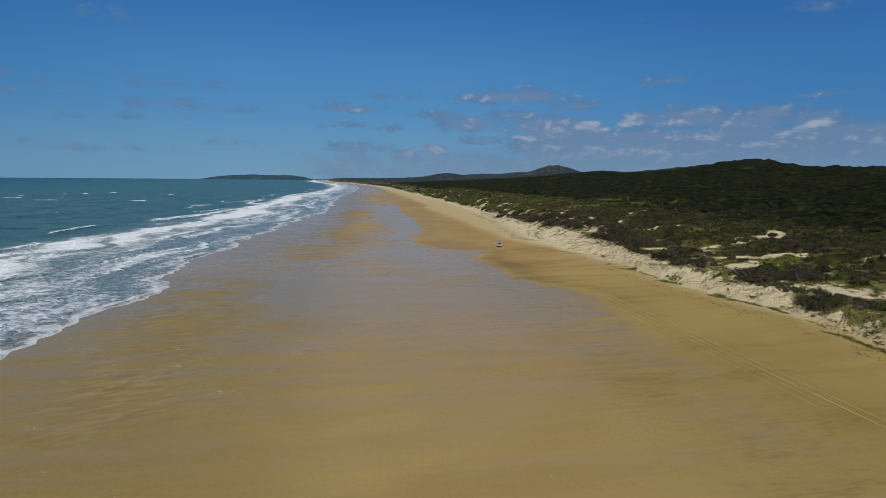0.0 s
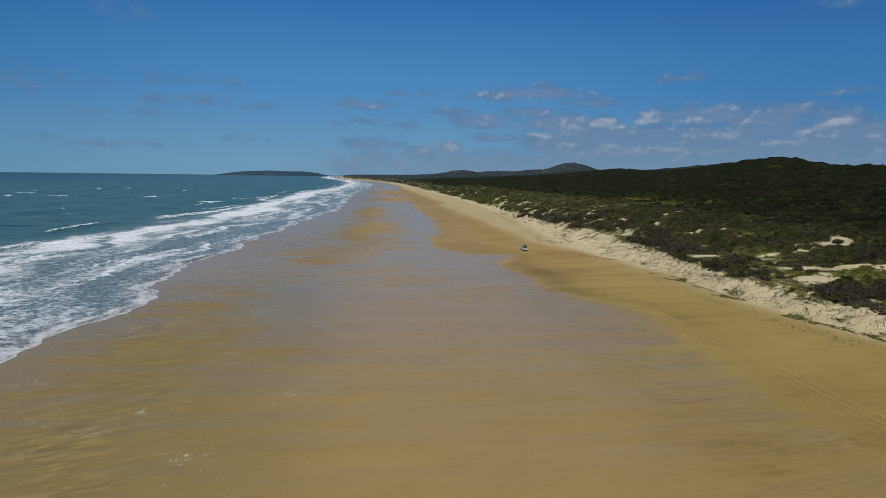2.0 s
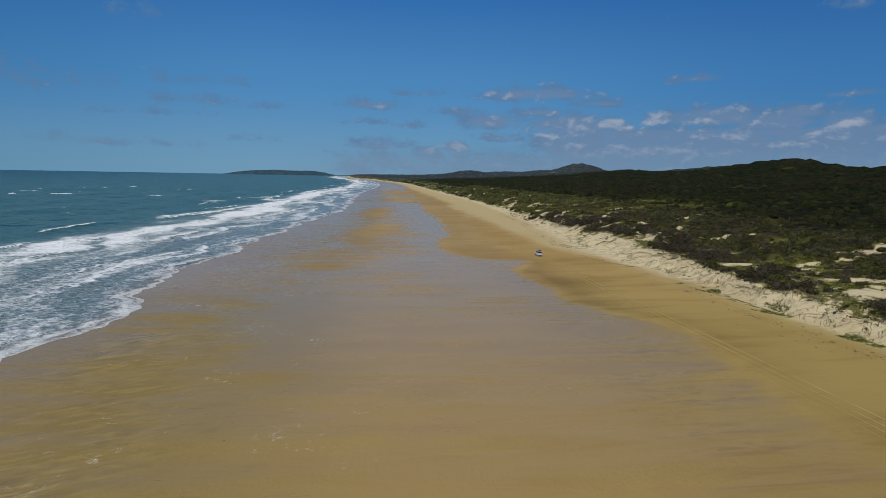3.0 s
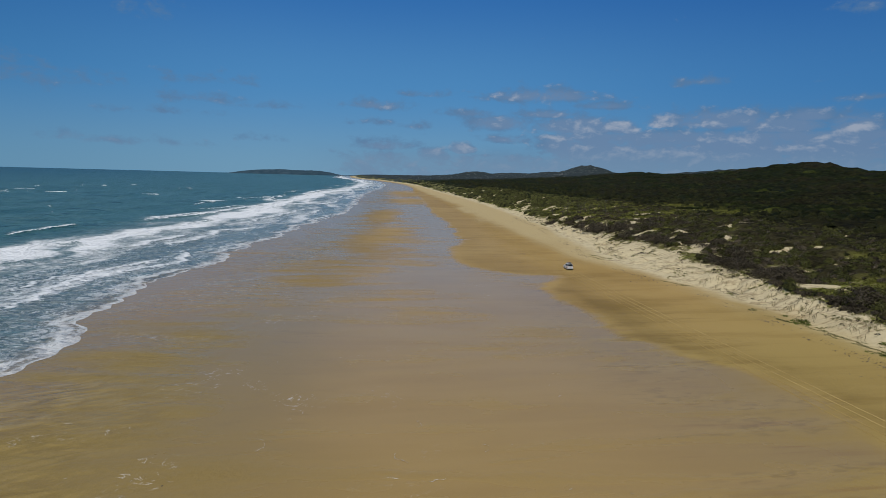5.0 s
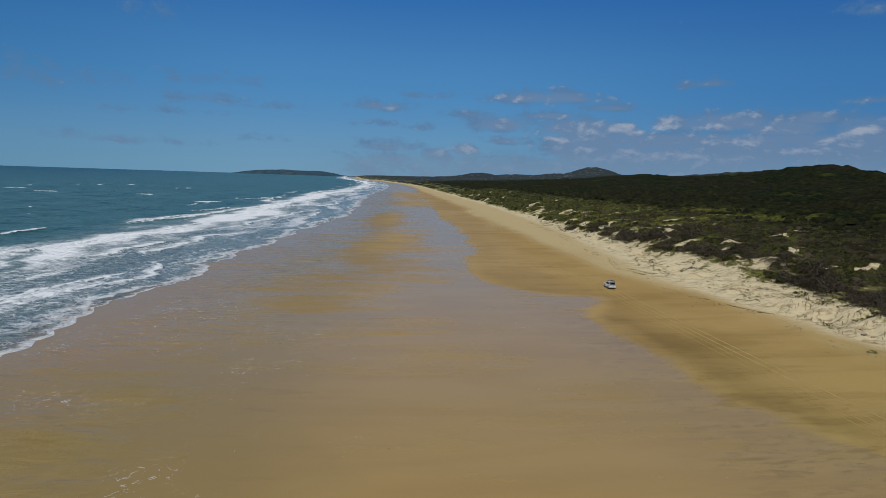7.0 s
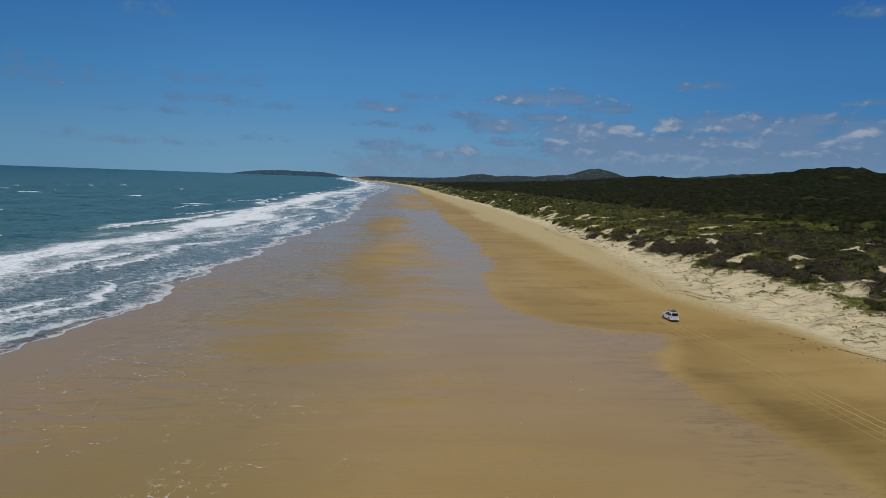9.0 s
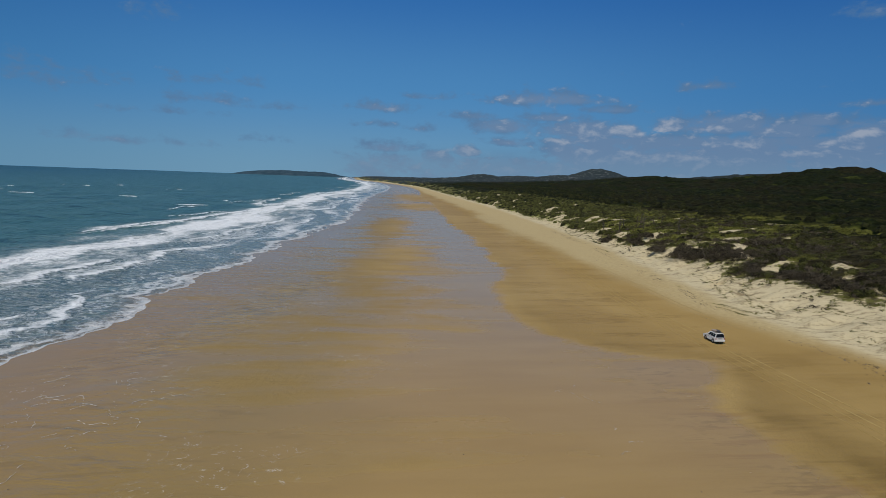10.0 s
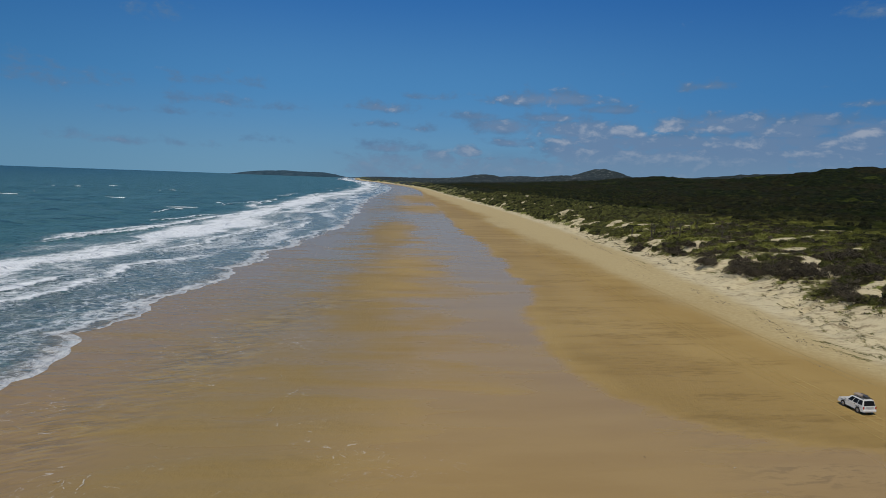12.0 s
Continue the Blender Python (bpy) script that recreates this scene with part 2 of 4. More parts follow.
    # threads of dried foam left on the wet flat
    thread = k.math("ABSOLUTE", k.math("SUBTRACT", k.noise(k.at, 0.23, 4.0, 0.6, 1.5), 0.5))
    spot = k.math("MULTIPLY", k.step(k.noise(k.at, 0.075, 3.0, 0.6), 0.545, 0.63), k.step(fine, 0.50, 0.58))
    spot = k.math("MULTIPLY", spot, k.math("MULTIPLY", k.step(u, 14.0, -16.0), k.step(thread, 0.014, 0.003)))
    sand = k.mix(k.math("MULTIPLY", spot, 0.66), sand, (0.62, 0.58, 0.50))
    litter = k.mix(k.step(fine, 0.35, 0.65), (0.060, 0.050, 0.022), (0.115, 0.115, 0.026))
    litter = k.mix(k.step(mid, 0.50, 0.66), litter, (0.145, 0.158, 0.030))
    litter = k.mix(k.math("MULTIPLY", k.attr("heath"), k.step(fine, 0.36, 0.54)), litter, (0.175, 0.180, 0.038))
    green = k.step(k.math("ADD", veg, k.math("MULTIPLY", k.math("SUBTRACT", fine, 0.5), 1.1)), 0.27, 0.50)
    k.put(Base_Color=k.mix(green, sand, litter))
    moist = k.step(u, 66.0, 40.0)
    rough = k.math("SUBTRACT", 0.92, k.math("MULTIPLY", moist, 0.34))
    rough = k.math("SUBTRACT", rough, k.math("MULTIPLY", film, 0.38))
    k.put(Roughness=rough, Specular_IOR_Level=k.math("ADD", 0.14, k.math("MULTIPLY", film, 0.44)), Specular_Tint=(1.0, 0.90, 0.90))
    relief = k.math("MULTIPLY", k.math("ADD", fine, k.math("MULTIPLY", grain, 0.3)), k.math("SUBTRACT", 1.0, k.math("MULTIPLY", film, 0.93)))
    channel = k.math("MULTIPLY", k.math("MULTIPLY", k.step(side, -12.0, -26.0), k.step(u, -58.0, -48.0)), k.step(big, 0.42, 0.56, 0.15, 1.0))
    relief = k.math("ADD", relief, k.math("MULTIPLY", k.noise(k.at, 0.42, 4.0, 0.55, 0.7, (0.45, 1.0, 1.0)), k.math("MULTIPLY", channel, 3.2)))
    relief = k.math("ADD", relief, k.math("MULTIPLY", ridge, k.math("MULTIPLY", zone, -3.0)))
    relief = k.math("ADD", relief, k.math("MULTIPLY", rill, k.step(d, -1.0, 2.0, 0.0, 7.0)))
    k.bump(relief, 0.6, 0.16)


def sea_look(k):
    v, foam = k.attr("offshore"), k.attr("foam")
    swell = k.noise(k.at, 0.06, 4.0, 0.55, 0.3, (1.0, 0.5, 1.0))
    chop = k.noise(k.at, 0.45, 5.0, 0.62, 0.5, (1.0, 0.55, 1.0))
    lace = k.noise(k.at, 0.42, 8.0, 0.72, 1.4)
    murk = k.noise(k.at, 0.02, 3.0, 0.5, 0.4)
    deep = k.mix(k.step(v, 250.0, 1800.0), (0.062, 0.152, 0.160), (0.018, 0.068, 0.110))
    deep = k.mix(k.step(murk, 0.35, 0.7, 0.0, 0.6), deep, (0.028, 0.098, 0.104))
    shallow = k.mix(k.step(v, 0.0, 8.0), (0.20, 0.150, 0.09), (0.088, 0.122, 0.112))
    water = k.mix(k.step(k.math("ADD", v, k.math("MULTIPLY", k.math("SUBTRACT", swell, 0.5), 40.0)), 14.0, 85.0), shallow, deep)
    # light and dark wave facets painted into the water colour
    facet_shading = k.noise(k.at, 0.35, 6.0, 0.7, 0.8, (0.5, 1.0, 1.0))
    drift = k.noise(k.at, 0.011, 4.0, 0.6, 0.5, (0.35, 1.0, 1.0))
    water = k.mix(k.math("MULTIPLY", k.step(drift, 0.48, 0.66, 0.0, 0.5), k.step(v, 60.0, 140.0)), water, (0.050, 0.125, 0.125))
    # broader waves, their dark and light sides likewise put in as colour
    heave_shading = k.noise(k.at, 0.075, 5.0, 0.66, 0.9, (0.55, 1.0, 1.0))
    water = k.mix(k.math("MULTIPLY", k.step(heave_shading, 0.48, 0.36, 0.0, 0.85), k.step(v, 40.0, 110.0)), water, (0.010, 0.044, 0.062))
    water = k.mix(k.math("MULTIPLY", k.step(heave_shading, 0.53, 0.66, 0.0, 0.75), k.step(v, 40.0, 110.0)), water, (0.085, 0.160, 0.165))
    water = k.mix(k.step(facet_shading, 0.51, 0.64, 0.0, 0.75), water, (0.075, 0.150, 0.160))
    water = k.mix(k.step(facet_shading, 0.49, 0.36, 0.0, 0.75), water, (0.008, 0.045, 0.060))
    white = k.step(k.math("ADD", foam, k.math("MULTIPLY", k.math("SUBTRACT", lace, 0.5), 1.5)), 0.36, 0.80)
    thin = k.noise(k.at, 1.1, 6.0, 0.7, 1.0, (0.55, 1.2, 1.0))
    zone = k.math("MULTIPLY", k.step(v, 1.0, 8.0), k.step(v, 100.0, 60.0))
    froth = k.math("MULTIPLY", k.math("MULTIPLY", zone, k.step(thin, 0.46, 0.62)), 0.44)
    water = k.mix(froth, water, (0.62, 0.66, 0.67))
    white = k.math("MULTIPLY", white, k.step(v, 0.0, 14.0, 0.66, 1.0))
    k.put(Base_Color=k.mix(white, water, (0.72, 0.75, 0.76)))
    k.put(Roughness=k.math("ADD", k.step(v, 2.0, 60.0, 0.12, 0.34), k.math("MULTIPLY", white, 0.5)), Specular_IOR_Level=k.step(v, 2.0, 60.0, 0.35, 0.16), IOR=1.33)
    wind = k.noise(k.at, 0.16, 4.0, 0.6, 0.4, (0.6, 1.0, 1.0))
    k.bump(k.math("ADD", k.math("ADD", chop, k.math("MULTIPLY", wind, 2.2)), k.math("MULTIPLY", lace, 0.3)), 1.0, 1.1)


def plant_look(dark, light, hue_step=0.5):
    def build(k):
        rnd = k.add("ShaderNodeNewGeometry").outputs["Random Per Island"]
        patch = k.math("ADD", k.math("MULTIPLY", k.noise(k.at, 0.06, 3.0, 0.6), 0.5), k.math("MULTIPLY", k.noise(k.at, 0.38, 3.0, 0.6), 0.75))
        fine = k.noise(k.at, 2.2, 5.0, 0.7)
        f = k.math("ADD", k.math("MULTIPLY", rnd, 0.26), k.math("MULTIPLY", patch, 0.72))
        f = k.math("ADD", f, k.math("MULTIPLY", k.math("SUBTRACT", fine, 0.5), 1.3))
        k.bump(k.math("ADD", fine, k.noise(k.at, 6.0, 3.0, 0.7)), 1.0, 0.35)
        k.put(Base_Color=k.mix(k.step(f, 0.30, 0.86), dark, light), Roughness=0.8, Specular_IOR_Level=0.08)
    return build


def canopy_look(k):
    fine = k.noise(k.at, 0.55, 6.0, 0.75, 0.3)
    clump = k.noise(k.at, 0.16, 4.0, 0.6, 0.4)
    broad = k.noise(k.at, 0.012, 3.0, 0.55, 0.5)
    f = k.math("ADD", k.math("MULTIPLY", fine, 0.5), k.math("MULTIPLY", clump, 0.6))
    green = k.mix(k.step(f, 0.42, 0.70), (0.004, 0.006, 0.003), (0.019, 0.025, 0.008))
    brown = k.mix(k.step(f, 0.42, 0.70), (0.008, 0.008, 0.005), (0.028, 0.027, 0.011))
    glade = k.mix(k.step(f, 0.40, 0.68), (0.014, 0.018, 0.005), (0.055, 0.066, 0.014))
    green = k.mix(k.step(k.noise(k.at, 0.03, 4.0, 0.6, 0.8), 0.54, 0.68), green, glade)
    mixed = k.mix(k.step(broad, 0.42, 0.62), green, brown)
    # brown heath near the beach, lightened in colour where the canopy shaded too dark
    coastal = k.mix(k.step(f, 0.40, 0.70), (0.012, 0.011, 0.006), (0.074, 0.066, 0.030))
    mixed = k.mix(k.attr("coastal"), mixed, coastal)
    # low lime green heath behind the first dune
    lime = k.mix(k.step(f, 0.38, 0.64), (0.066, 0.068, 0.017), (0.20, 0.20, 0.044))
    low = k.math("MULTIPLY", k.attr("heath"), k.step(k.noise(k.at, 0.2, 4.0, 0.6, 0.7), 0.30, 0.44))
    mixed = k.mix(low, mixed, lime)
    # haze over the far hills painted in as grey leaves, with bare grey rock
    haze_and_rock = k.mix(k.step(k.noise(k.at, 0.05, 5.0, 0.7), 0.55, 0.64), (0.030, 0.041, 0.043), (0.13, 0.135, 0.13))
    k.put(Base_Color=k.mix(k.attr("hills"), mixed, haze_and_rock), Roughness=0.9, Specular_IOR_Level=0.03)
    k.bump(k.math("ADD", fine, clump), 1.0, 1.6)


M_GROUND = material("sand", ground_look)
M_SEA = material("sea_water", sea_look)
M_SCRUB = material("scrub_leaves", plant_look((0.012, 0.014, 0.006), (0.096, 0.098, 0.028)))
M_WOOD = material("woodland_leaves", plant_look((0.005, 0.006, 0.003), (0.033, 0.036, 0.011)))
M_TWIG = material("twiggy_scrub", plant_look((0.012, 0.010, 0.007), (0.125, 0.104, 0.068)))
M_GRASS = material("dune_grass", plant_look((0.07, 0.07, 0.02), (0.19, 0.19, 0.05)))
M_CANOPY = material("scrub_canopy", canopy_look)
# the far headland's blue-grey has the haze painted into it
M_HAZED_ISLE = material("hazed_island_slopes", lambda k: k.put(Base_Color=k.mix(k.step(k.noise(k.at, 0.03, 5.0, 0.65), 0.35, 0.65), (0.026, 0.054, 0.076), (0.046, 0.078, 0.102)), Roughness=0.95, Specular_IOR_Level=0.0))


# ---- the lie of the land ----
def smooth(t):
    t = np.clip(t, 0.0, 1.0)
    return t * t * (3 - 2 * t)


def lattice(ix, iy, seed):
    h = (ix.astype(np.int64) * 374761393 + iy.astype(np.int64) * 668265263 + seed * 974711) & 0xFFFFFFFF
    h = ((h ^ (h >> 13)) * 1274126177) & 0xFFFFFFFF
    return ((h ^ (h >> 16)) & 0xFFFFFF) / float(0xFFFFFF)


def value_noise(x, y, seed=0):
    x, y = np.broadcast_arrays(np.asarray(x, float), np.asarray(y, float))
    ix, iy = np.floor(x), np.floor(y)
    fx, fy = smooth(x - ix), smooth(y - iy)
    a, b = lattice(ix, iy, seed), lattice(ix + 1, iy, seed)
    c, d = lattice(ix, iy + 1, seed), lattice(ix + 1, iy + 1, seed)
    return (a + (b - a) * fx) * (1 - fy) + (c + (d - c) * fx) * fy


def fbm(x, y, octaves=4, seed=0):
    total, amp, norm = 0.0, 1.0, 0.0
    for i in range(octaves):
        total = total + amp * value_noise(x * 2 ** i, y * 2 ** i, seed + 17 * i)
        norm, amp = norm + amp, amp * 0.5
    return total / norm - 0.5


def coast(y):
    """How far the line of the coast has shifted inland at y."""
    return np.interp(y, [-2000, 260, 350, 450, 600, 800, 1100, 1400, 1650, 1880, 2100, 2300, 2480, 2700, 2900, 3200, 4430, 4950],
                     [0, 0, 6, 10, 14, 13, 11, 9, 3, -14, -40, -75, -98, -150, -200, -245, -330, -345])


def ridge(y):
    """Where the hills inland run, off the bay's bend, set to fit the skyline in the camera's view."""
    return np.interp(y, [-2000, 260, 350, 450, 600, 800, 1300, 1800, 2500, 3200, 3800, 4300, 4950],
                     [0, 0, 6, 12, 20, 25, 31, 44, 78, 115, 145, 165, 185])


def horizon_lift(y):
    """Raises the far land and water so that the horizon fits the camera's view."""
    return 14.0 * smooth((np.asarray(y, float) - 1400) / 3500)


def shore(y):
    """Where the sea's edge lies, as distance across the coast: rounded tongues of water between cusps."""
    y = np.asarray(y, float)
    base = np.interp(y, [-2000, 60, 100, 135, 160, 190, 215, 235, 260, 300, 340, 390, 460, 560, 660, 900, 1200, 1500, 1900, 2300, 2900, 5000],
                     [-54, -55, -55, -49, -51, -56, -54, -50, -51, -49, -50, -45, -37, -40, -44, -40, -20, -8, 5, 32, 50, 50])
    run = y / 40.0 + 1.6 * fbm(y / 70.0, 6.6, 2, 7)
    tongue = (1 - np.abs(2 * (run - np.floor(run)) - 1) ** 2.2) * (2.0 + 4.0 * lattice(np.floor(run), np.zeros_like(run), 9))
    small = y / 7.0 + fbm(y / 20.0, 2.6, 2, 8)
    return base - 2.8 + tongue + 1.5 * (1 - np.abs(2 * (small - np.floor(small)) - 1) ** 2) + 5.0 * fbm(y / 24.0, 3.3, 3, 5) + 1.2 * fbm(y / 3.0, 8.1, 2, 6)


# bare sand among the scrub: from, to, half width, and the height of the sand face
BARE = [(124, 165, 139, 168, 3.4, 0.8), (107, 161, 124, 164, 1.5, 0.2), (104, 147, 121, 137, 1.7, 0.4), (99, 134, 106, 137, 2.2, 0.8), (93, 106, 104, 95, 2.6, 0.6),
        (124, 120, 130, 118, 2.0, 0.5), (114, 210, 126, 208, 2.4, 0.5), (132, 260, 149, 275, 1.7, 0.6), (98, 220, 103, 222, 2.4, 1.2), (113, 229, 117, 233, 2.0, 1.0),
        (107, 251, 110, 253, 2.4, 1.2), (103, 279, 105, 288, 2.1, 1.6), (101, 340, 110, 348, 2.1, 1.6), (110, 293, 113, 301, 2.4, 1.8), (145, 402, 165, 388, 1.6, 0.5),
        (170, 367, 181, 361, 1.5, 0.4), (102, 243, 110, 254, 1.2, 1.4), (130, 262, 138, 265, 1.5, 0.6), (119, 419, 131, 416, 2.0, 0.6), (92, 311, 97, 312, 2.2, 1.5),
        (121, 320, 128, 320, 1.7, 0.5), (138, 315, 147, 314, 1.4, 0.4), (94, 171, 98, 169, 1.6, 0.4), (100, 182, 106, 186, 1.5, 0.5), (98, 262, 106, 268, 1.5, 1.0), (100, 306, 106, 309, 1.3, 1.0), (97, 232, 101, 234, 1.2, 0.8), (124, 346, 152, 340, 1.2, 0.3),
        (96, 386, 104, 392, 2.0, 1.0), (97, 362, 103, 367, 1.8, 1.0), (110, 432, 122, 446, 2.0, 0.8), (104, 468, 112, 480, 2.6, 1.0), (112, 520, 124, 540, 3.0, 1.0),
        (118, 190, 124, 193, 1.2, 0.3), (147, 222, 152, 224, 1.2, 0.3), (150, 2720, 166, 2880, 16.0, 0.0)]


strewn = random.Random(33)
for i in range(26):          # small scraps of sand behind the first bushes
    y = strewn.uniform(172, 410)
    x, long, turn = 92 + 55 * strewn.random() ** 1.6, strewn.uniform(1.5, 5.0), strewn.uniform(-0.5, 0.7)
    BARE.append((x, y, x + long, y + turn * long, strewn.uniform(0.6, 1.2), 0.3))
for i in range(30):          # and along the far dune front
    y = strewn.uniform(400, 900)
    x, long, turn = strewn.uniform(100, 150), strewn.uniform(3.0, 10.0), strewn.uniform(0.2, 1.6)
    BARE.append((x, y, x + long, y + turn * long, strewn.uniform(0.7, 1.5) * (y / 400), 0.8))


def beside(x, y, x0, y0, x1, y1):
    """Distance from the line between two places."""
    t = np.clip(((x - x0) * (x1 - x0) + (y - y0) * (y1 - y0)) / ((x1 - x0) ** 2 + (y1 - y0) ** 2), 0, 1)
    return np.hypot(x - x0 - t * (x1 - x0), y - y0 - t * (y1 - y0))


def foot(y):
    return (np.interp(y, [60, 100, 136, 178, 200, 235, 265, 300, 345, 420, 600, 1000], [84, 84.5, 81, 81, 77.5, 76.5, 79.5, 81.5, 83, 84, 84, 80])
            + 3.2 * fbm(y / 34.0, 1.7, 3, 11) + 1.8 * fbm(y / 7.0, 4.2, 2, 12))


def lip(y):
    """Where the scrub begins, behind the foot of the dune."""
    return np.interp(y, [60, 84, 110, 123, 150, 171, 184, 207, 230, 241, 260, 285, 310, 340, 420, 600, 900], [4, 4, 6, 5.5, 6.5, 7, 7.5, 12.5, 16, 15, 12, 11.5, 10, 8.5, 6.5, 4.5, 4])


def height(x, y):
    x, y = np.broadcast_arrays(np.asarray(x, float), np.asarray(y, float))
    u = x - coast(y)
    z = np.interp(u, [-4000, -400, -75, -50, 0, 40, 70, 82], [-12, -8, -1.1, -0.25, 0.0, 0.25, 1.0, 1.5])
    d = u - foot(y)
    steep = np.where(y < 420, 1 - smooth((y - 185) / 45), smooth((fbm(y / 70.0, 9.0, 2, 21) + 0.1) / 0.3))
    inland = d + (coast(y) - ridge(y)) * smooth((d - 25) / 620)
    gentle = np.interp(inland, [0, 6, 14, 28, 40, 62, 100, 220, 370, 520, 660, 820, 1400, 3500], [0, 1.2, 4.2, 6.8, 8.0, 10, 11, 15, 22, 33, 45, 40, 38, 42])
    scarp = np.interp(inland, [0, 2, 5, 7, 14, 26, 42, 56, 100, 220, 370, 520, 660, 820, 1400, 3500], [0, 0.9, 2.6, 3.2, 3.6, 4.2, 6.6, 9.0, 11, 15, 22, 33, 45, 40, 38, 42])
    land = gentle * (1 - steep) + scarp * steep
    k1 = smooth((d - 6) / 14)
    land = land + k1 * (2.6 * fbm(x / 22.0, y / 26.0, 4, 31) + 5.0 * smooth((d - 90) / 120) * fbm(x / 90.0, y / 110.0, 3, 32)
                        + 16.0 * smooth((d - 380) / 250) * fbm(x / 260.0, y / 300.0, 3, 33))
    gully = smooth(d / 2.5) * smooth((13 - d) / 6)
    land = land + gully * 3.0 * fbm(x / 4.0, y / 2.6, 3, 34)
    for px, py, pz, rx, ry in ((728, 985, 17, 150, 115), (812, 890, -7, 60, 80), (908, 2513, 40, 70, 190), (1483, 2081, 42, 330, 300), (465, 2954, 23, 95, 150),
                               (703, 2553, 11, 60, 130), (330, 2990, 9, 140, 160)):
        land = land + pz * np.exp(-(((x - px) / rx) ** 2 + ((y - py) / ry) ** 2)) * smooth(d / 60)
    for x0, y0, x1, y1, wide, face in BARE:
        land = land + 0.55 * face * np.exp(-(beside(x, y, x0 + 0.6 * wide, y0 + wide, x1 + 0.6 * wide, y1 + wide) / (1.3 * wide)) ** 2) * smooth(d / 10)
    ripple = 0.05 * fbm(x / 9.0, y / 5.0, 3, 41) * smooth((u + 50) / 20) * smooth((80 - u) / 10)
    return np.where(d > 0, 1.35 + land, z) + ripple + horizon_lift(y)


def plants(x, y):
    """How densely the dunes are overgrown: 0 bare sand, 1 closed scrub."""
    x, y = np.broadcast_arrays(np.asarray(x, float), np.asarray(y, float))
    d = x - coast(y) - foot(y)
    back = d - lip(y) - 5.0 * fbm(y / 6.0, x / 30.0, 3, 54)
    bench = np.interp(back, [-6, -2.5, 0, 3, 10, 20, 30, 45, 80], [0.0, 0.10, 0.52, 0.64, 0.62, 0.70, 0.90, 1.0, 1.2])
    slope = np.interp(back, [-8, -3, 0, 4, 12, 30, 60, 90], [0.0, 0.12, 0.48, 0.62, 0.70, 0.90, 1.05, 1.2])
    heath = np.interp(back, [-6, -2, 0, 4, 14, 40, 90, 130], [0.0, 0.14, 0.46, 0.62, 0.66, 0.68, 0.92, 1.2])
    low = 1 - smooth((y - 160) / 25)
    far = smooth((y - 305) / 25)
    base = bench * low + slope * (1 - low) * (1 - far) + heath * far
    v = base + 0.72 * fbm(x / 9.0, y / 7.0, 4, 51) + 0.66 * smooth((70 - back) / 40) * fbm(x / 2.6, y / 2.2, 3, 55) + 0.30 * fbm(x / 40.0, y / 50.0, 2, 52)
    wx, wy = x + 7.0 * fbm(x / 5.0, y / 5.0, 4, 56), y + 8.0 * fbm(x / 5.0, y / 5.0, 4, 57)
    scrap = np.clip(0.74 + 2.8 * fbm(x / 3.2, y / 2.4, 3, 58), 0.1, 1.1)
    for x0, y0, x1, y1, wide, face in BARE:
        v = v - scrap * np.exp(-(beside(wx, wy, x0, y0, x1, y1) / (1.2 * wide)) ** 3)
    return np.clip(v, 0.0, 1.2) * (d > 0)


def glade(x, y):
    """Low lime green heath between the taller bushes behind the first dune."""
    u = x - coast(y)
    first = smooth((u - 88) / 4) * smooth((124 - u) / 12) * smooth((178 - y) / 14)
    second = smooth((u - 94) / 8) * smooth((205 - u) / 40) * smooth((y - 298) / 16) * smooth((470 - y) / 50)
    between = 0.75 * smooth((u - 92) / 6) * smooth((150 - u) / 30) * smooth((480 - y) / 60)
    return np.maximum(first, np.maximum(second, between * smooth((fbm(x / 16.0, y / 10.0, 3, 96) - 0.12) / 0.06))) * smooth((fbm(x / 14.0, y / 9.0, 3, 95) + 0.03) / 0.06)


FILM_EDGE = ([-2000, 60, 95, 110, 123, 132, 140, 150, 165, 176, 190, 199, 208, 214, 222, 240, 258, 290, 335, 396, 444, 560, 700, 1000, 1250, 1500, 2300, 5000],
             [50, 52, 51, 54, 56, 54, 47, 42, 44, 43, 40, 46, 49, 36, 29, 25, 26, 31, 33, 30, 27, 27, 32, 36, 50, 55, 66, 66])


def film(x, y):
    """Where a sheet of water still lies on the sand."""
    u = x - coast(y)
    right = smooth((np.interp(y, *FILM_EDGE) + 6 * fbm(x / 9.0, y / 9.0, 3, 61) - u) / 5 + 0.5)
    bars = np.zeros_like(u)
    for bx, by, rx, ry, much in ((-4, 300, 15, 85, 0.95), (-30, 118, 12, 45, 0.7), (-14, 215, 14, 40, 0.8), (24, 146, 12, 10, 0.4), (4, 175, 12, 22, 0.35), (-10, 440, 12, 90, 1.0), (14, 660, 34, 75, 1.0), (20, 900, 36, 170, 1.0), (-20, 20, 30, 40, 0.6)):
        bars = np.maximum(bars, much * np.exp(-(((u - bx) / rx) ** 2 + ((y - by) / ry) ** 2)))
    return right * np.clip(1.02 - 0.80 * bars + 0.6 * fbm(u / 14.0, y / 8.0, 4, 62), 0, 1) * smooth((u + 62) / 6) * np.interp(y, [70, 100, 128], [0.5, 0.72, 1.0])


def dryness(u, y):
    """0 where the beach is damp, 1 where it has dried out."""
    edge = np.interp(y, [60, 105, 150, 220, 260, 300, 420], [74, 71, 65, 59, 53, 48, 41])
    return smooth((u - edge + 14 * fbm(u / 12.0, y / 40.0, 3, 65)) / 24)


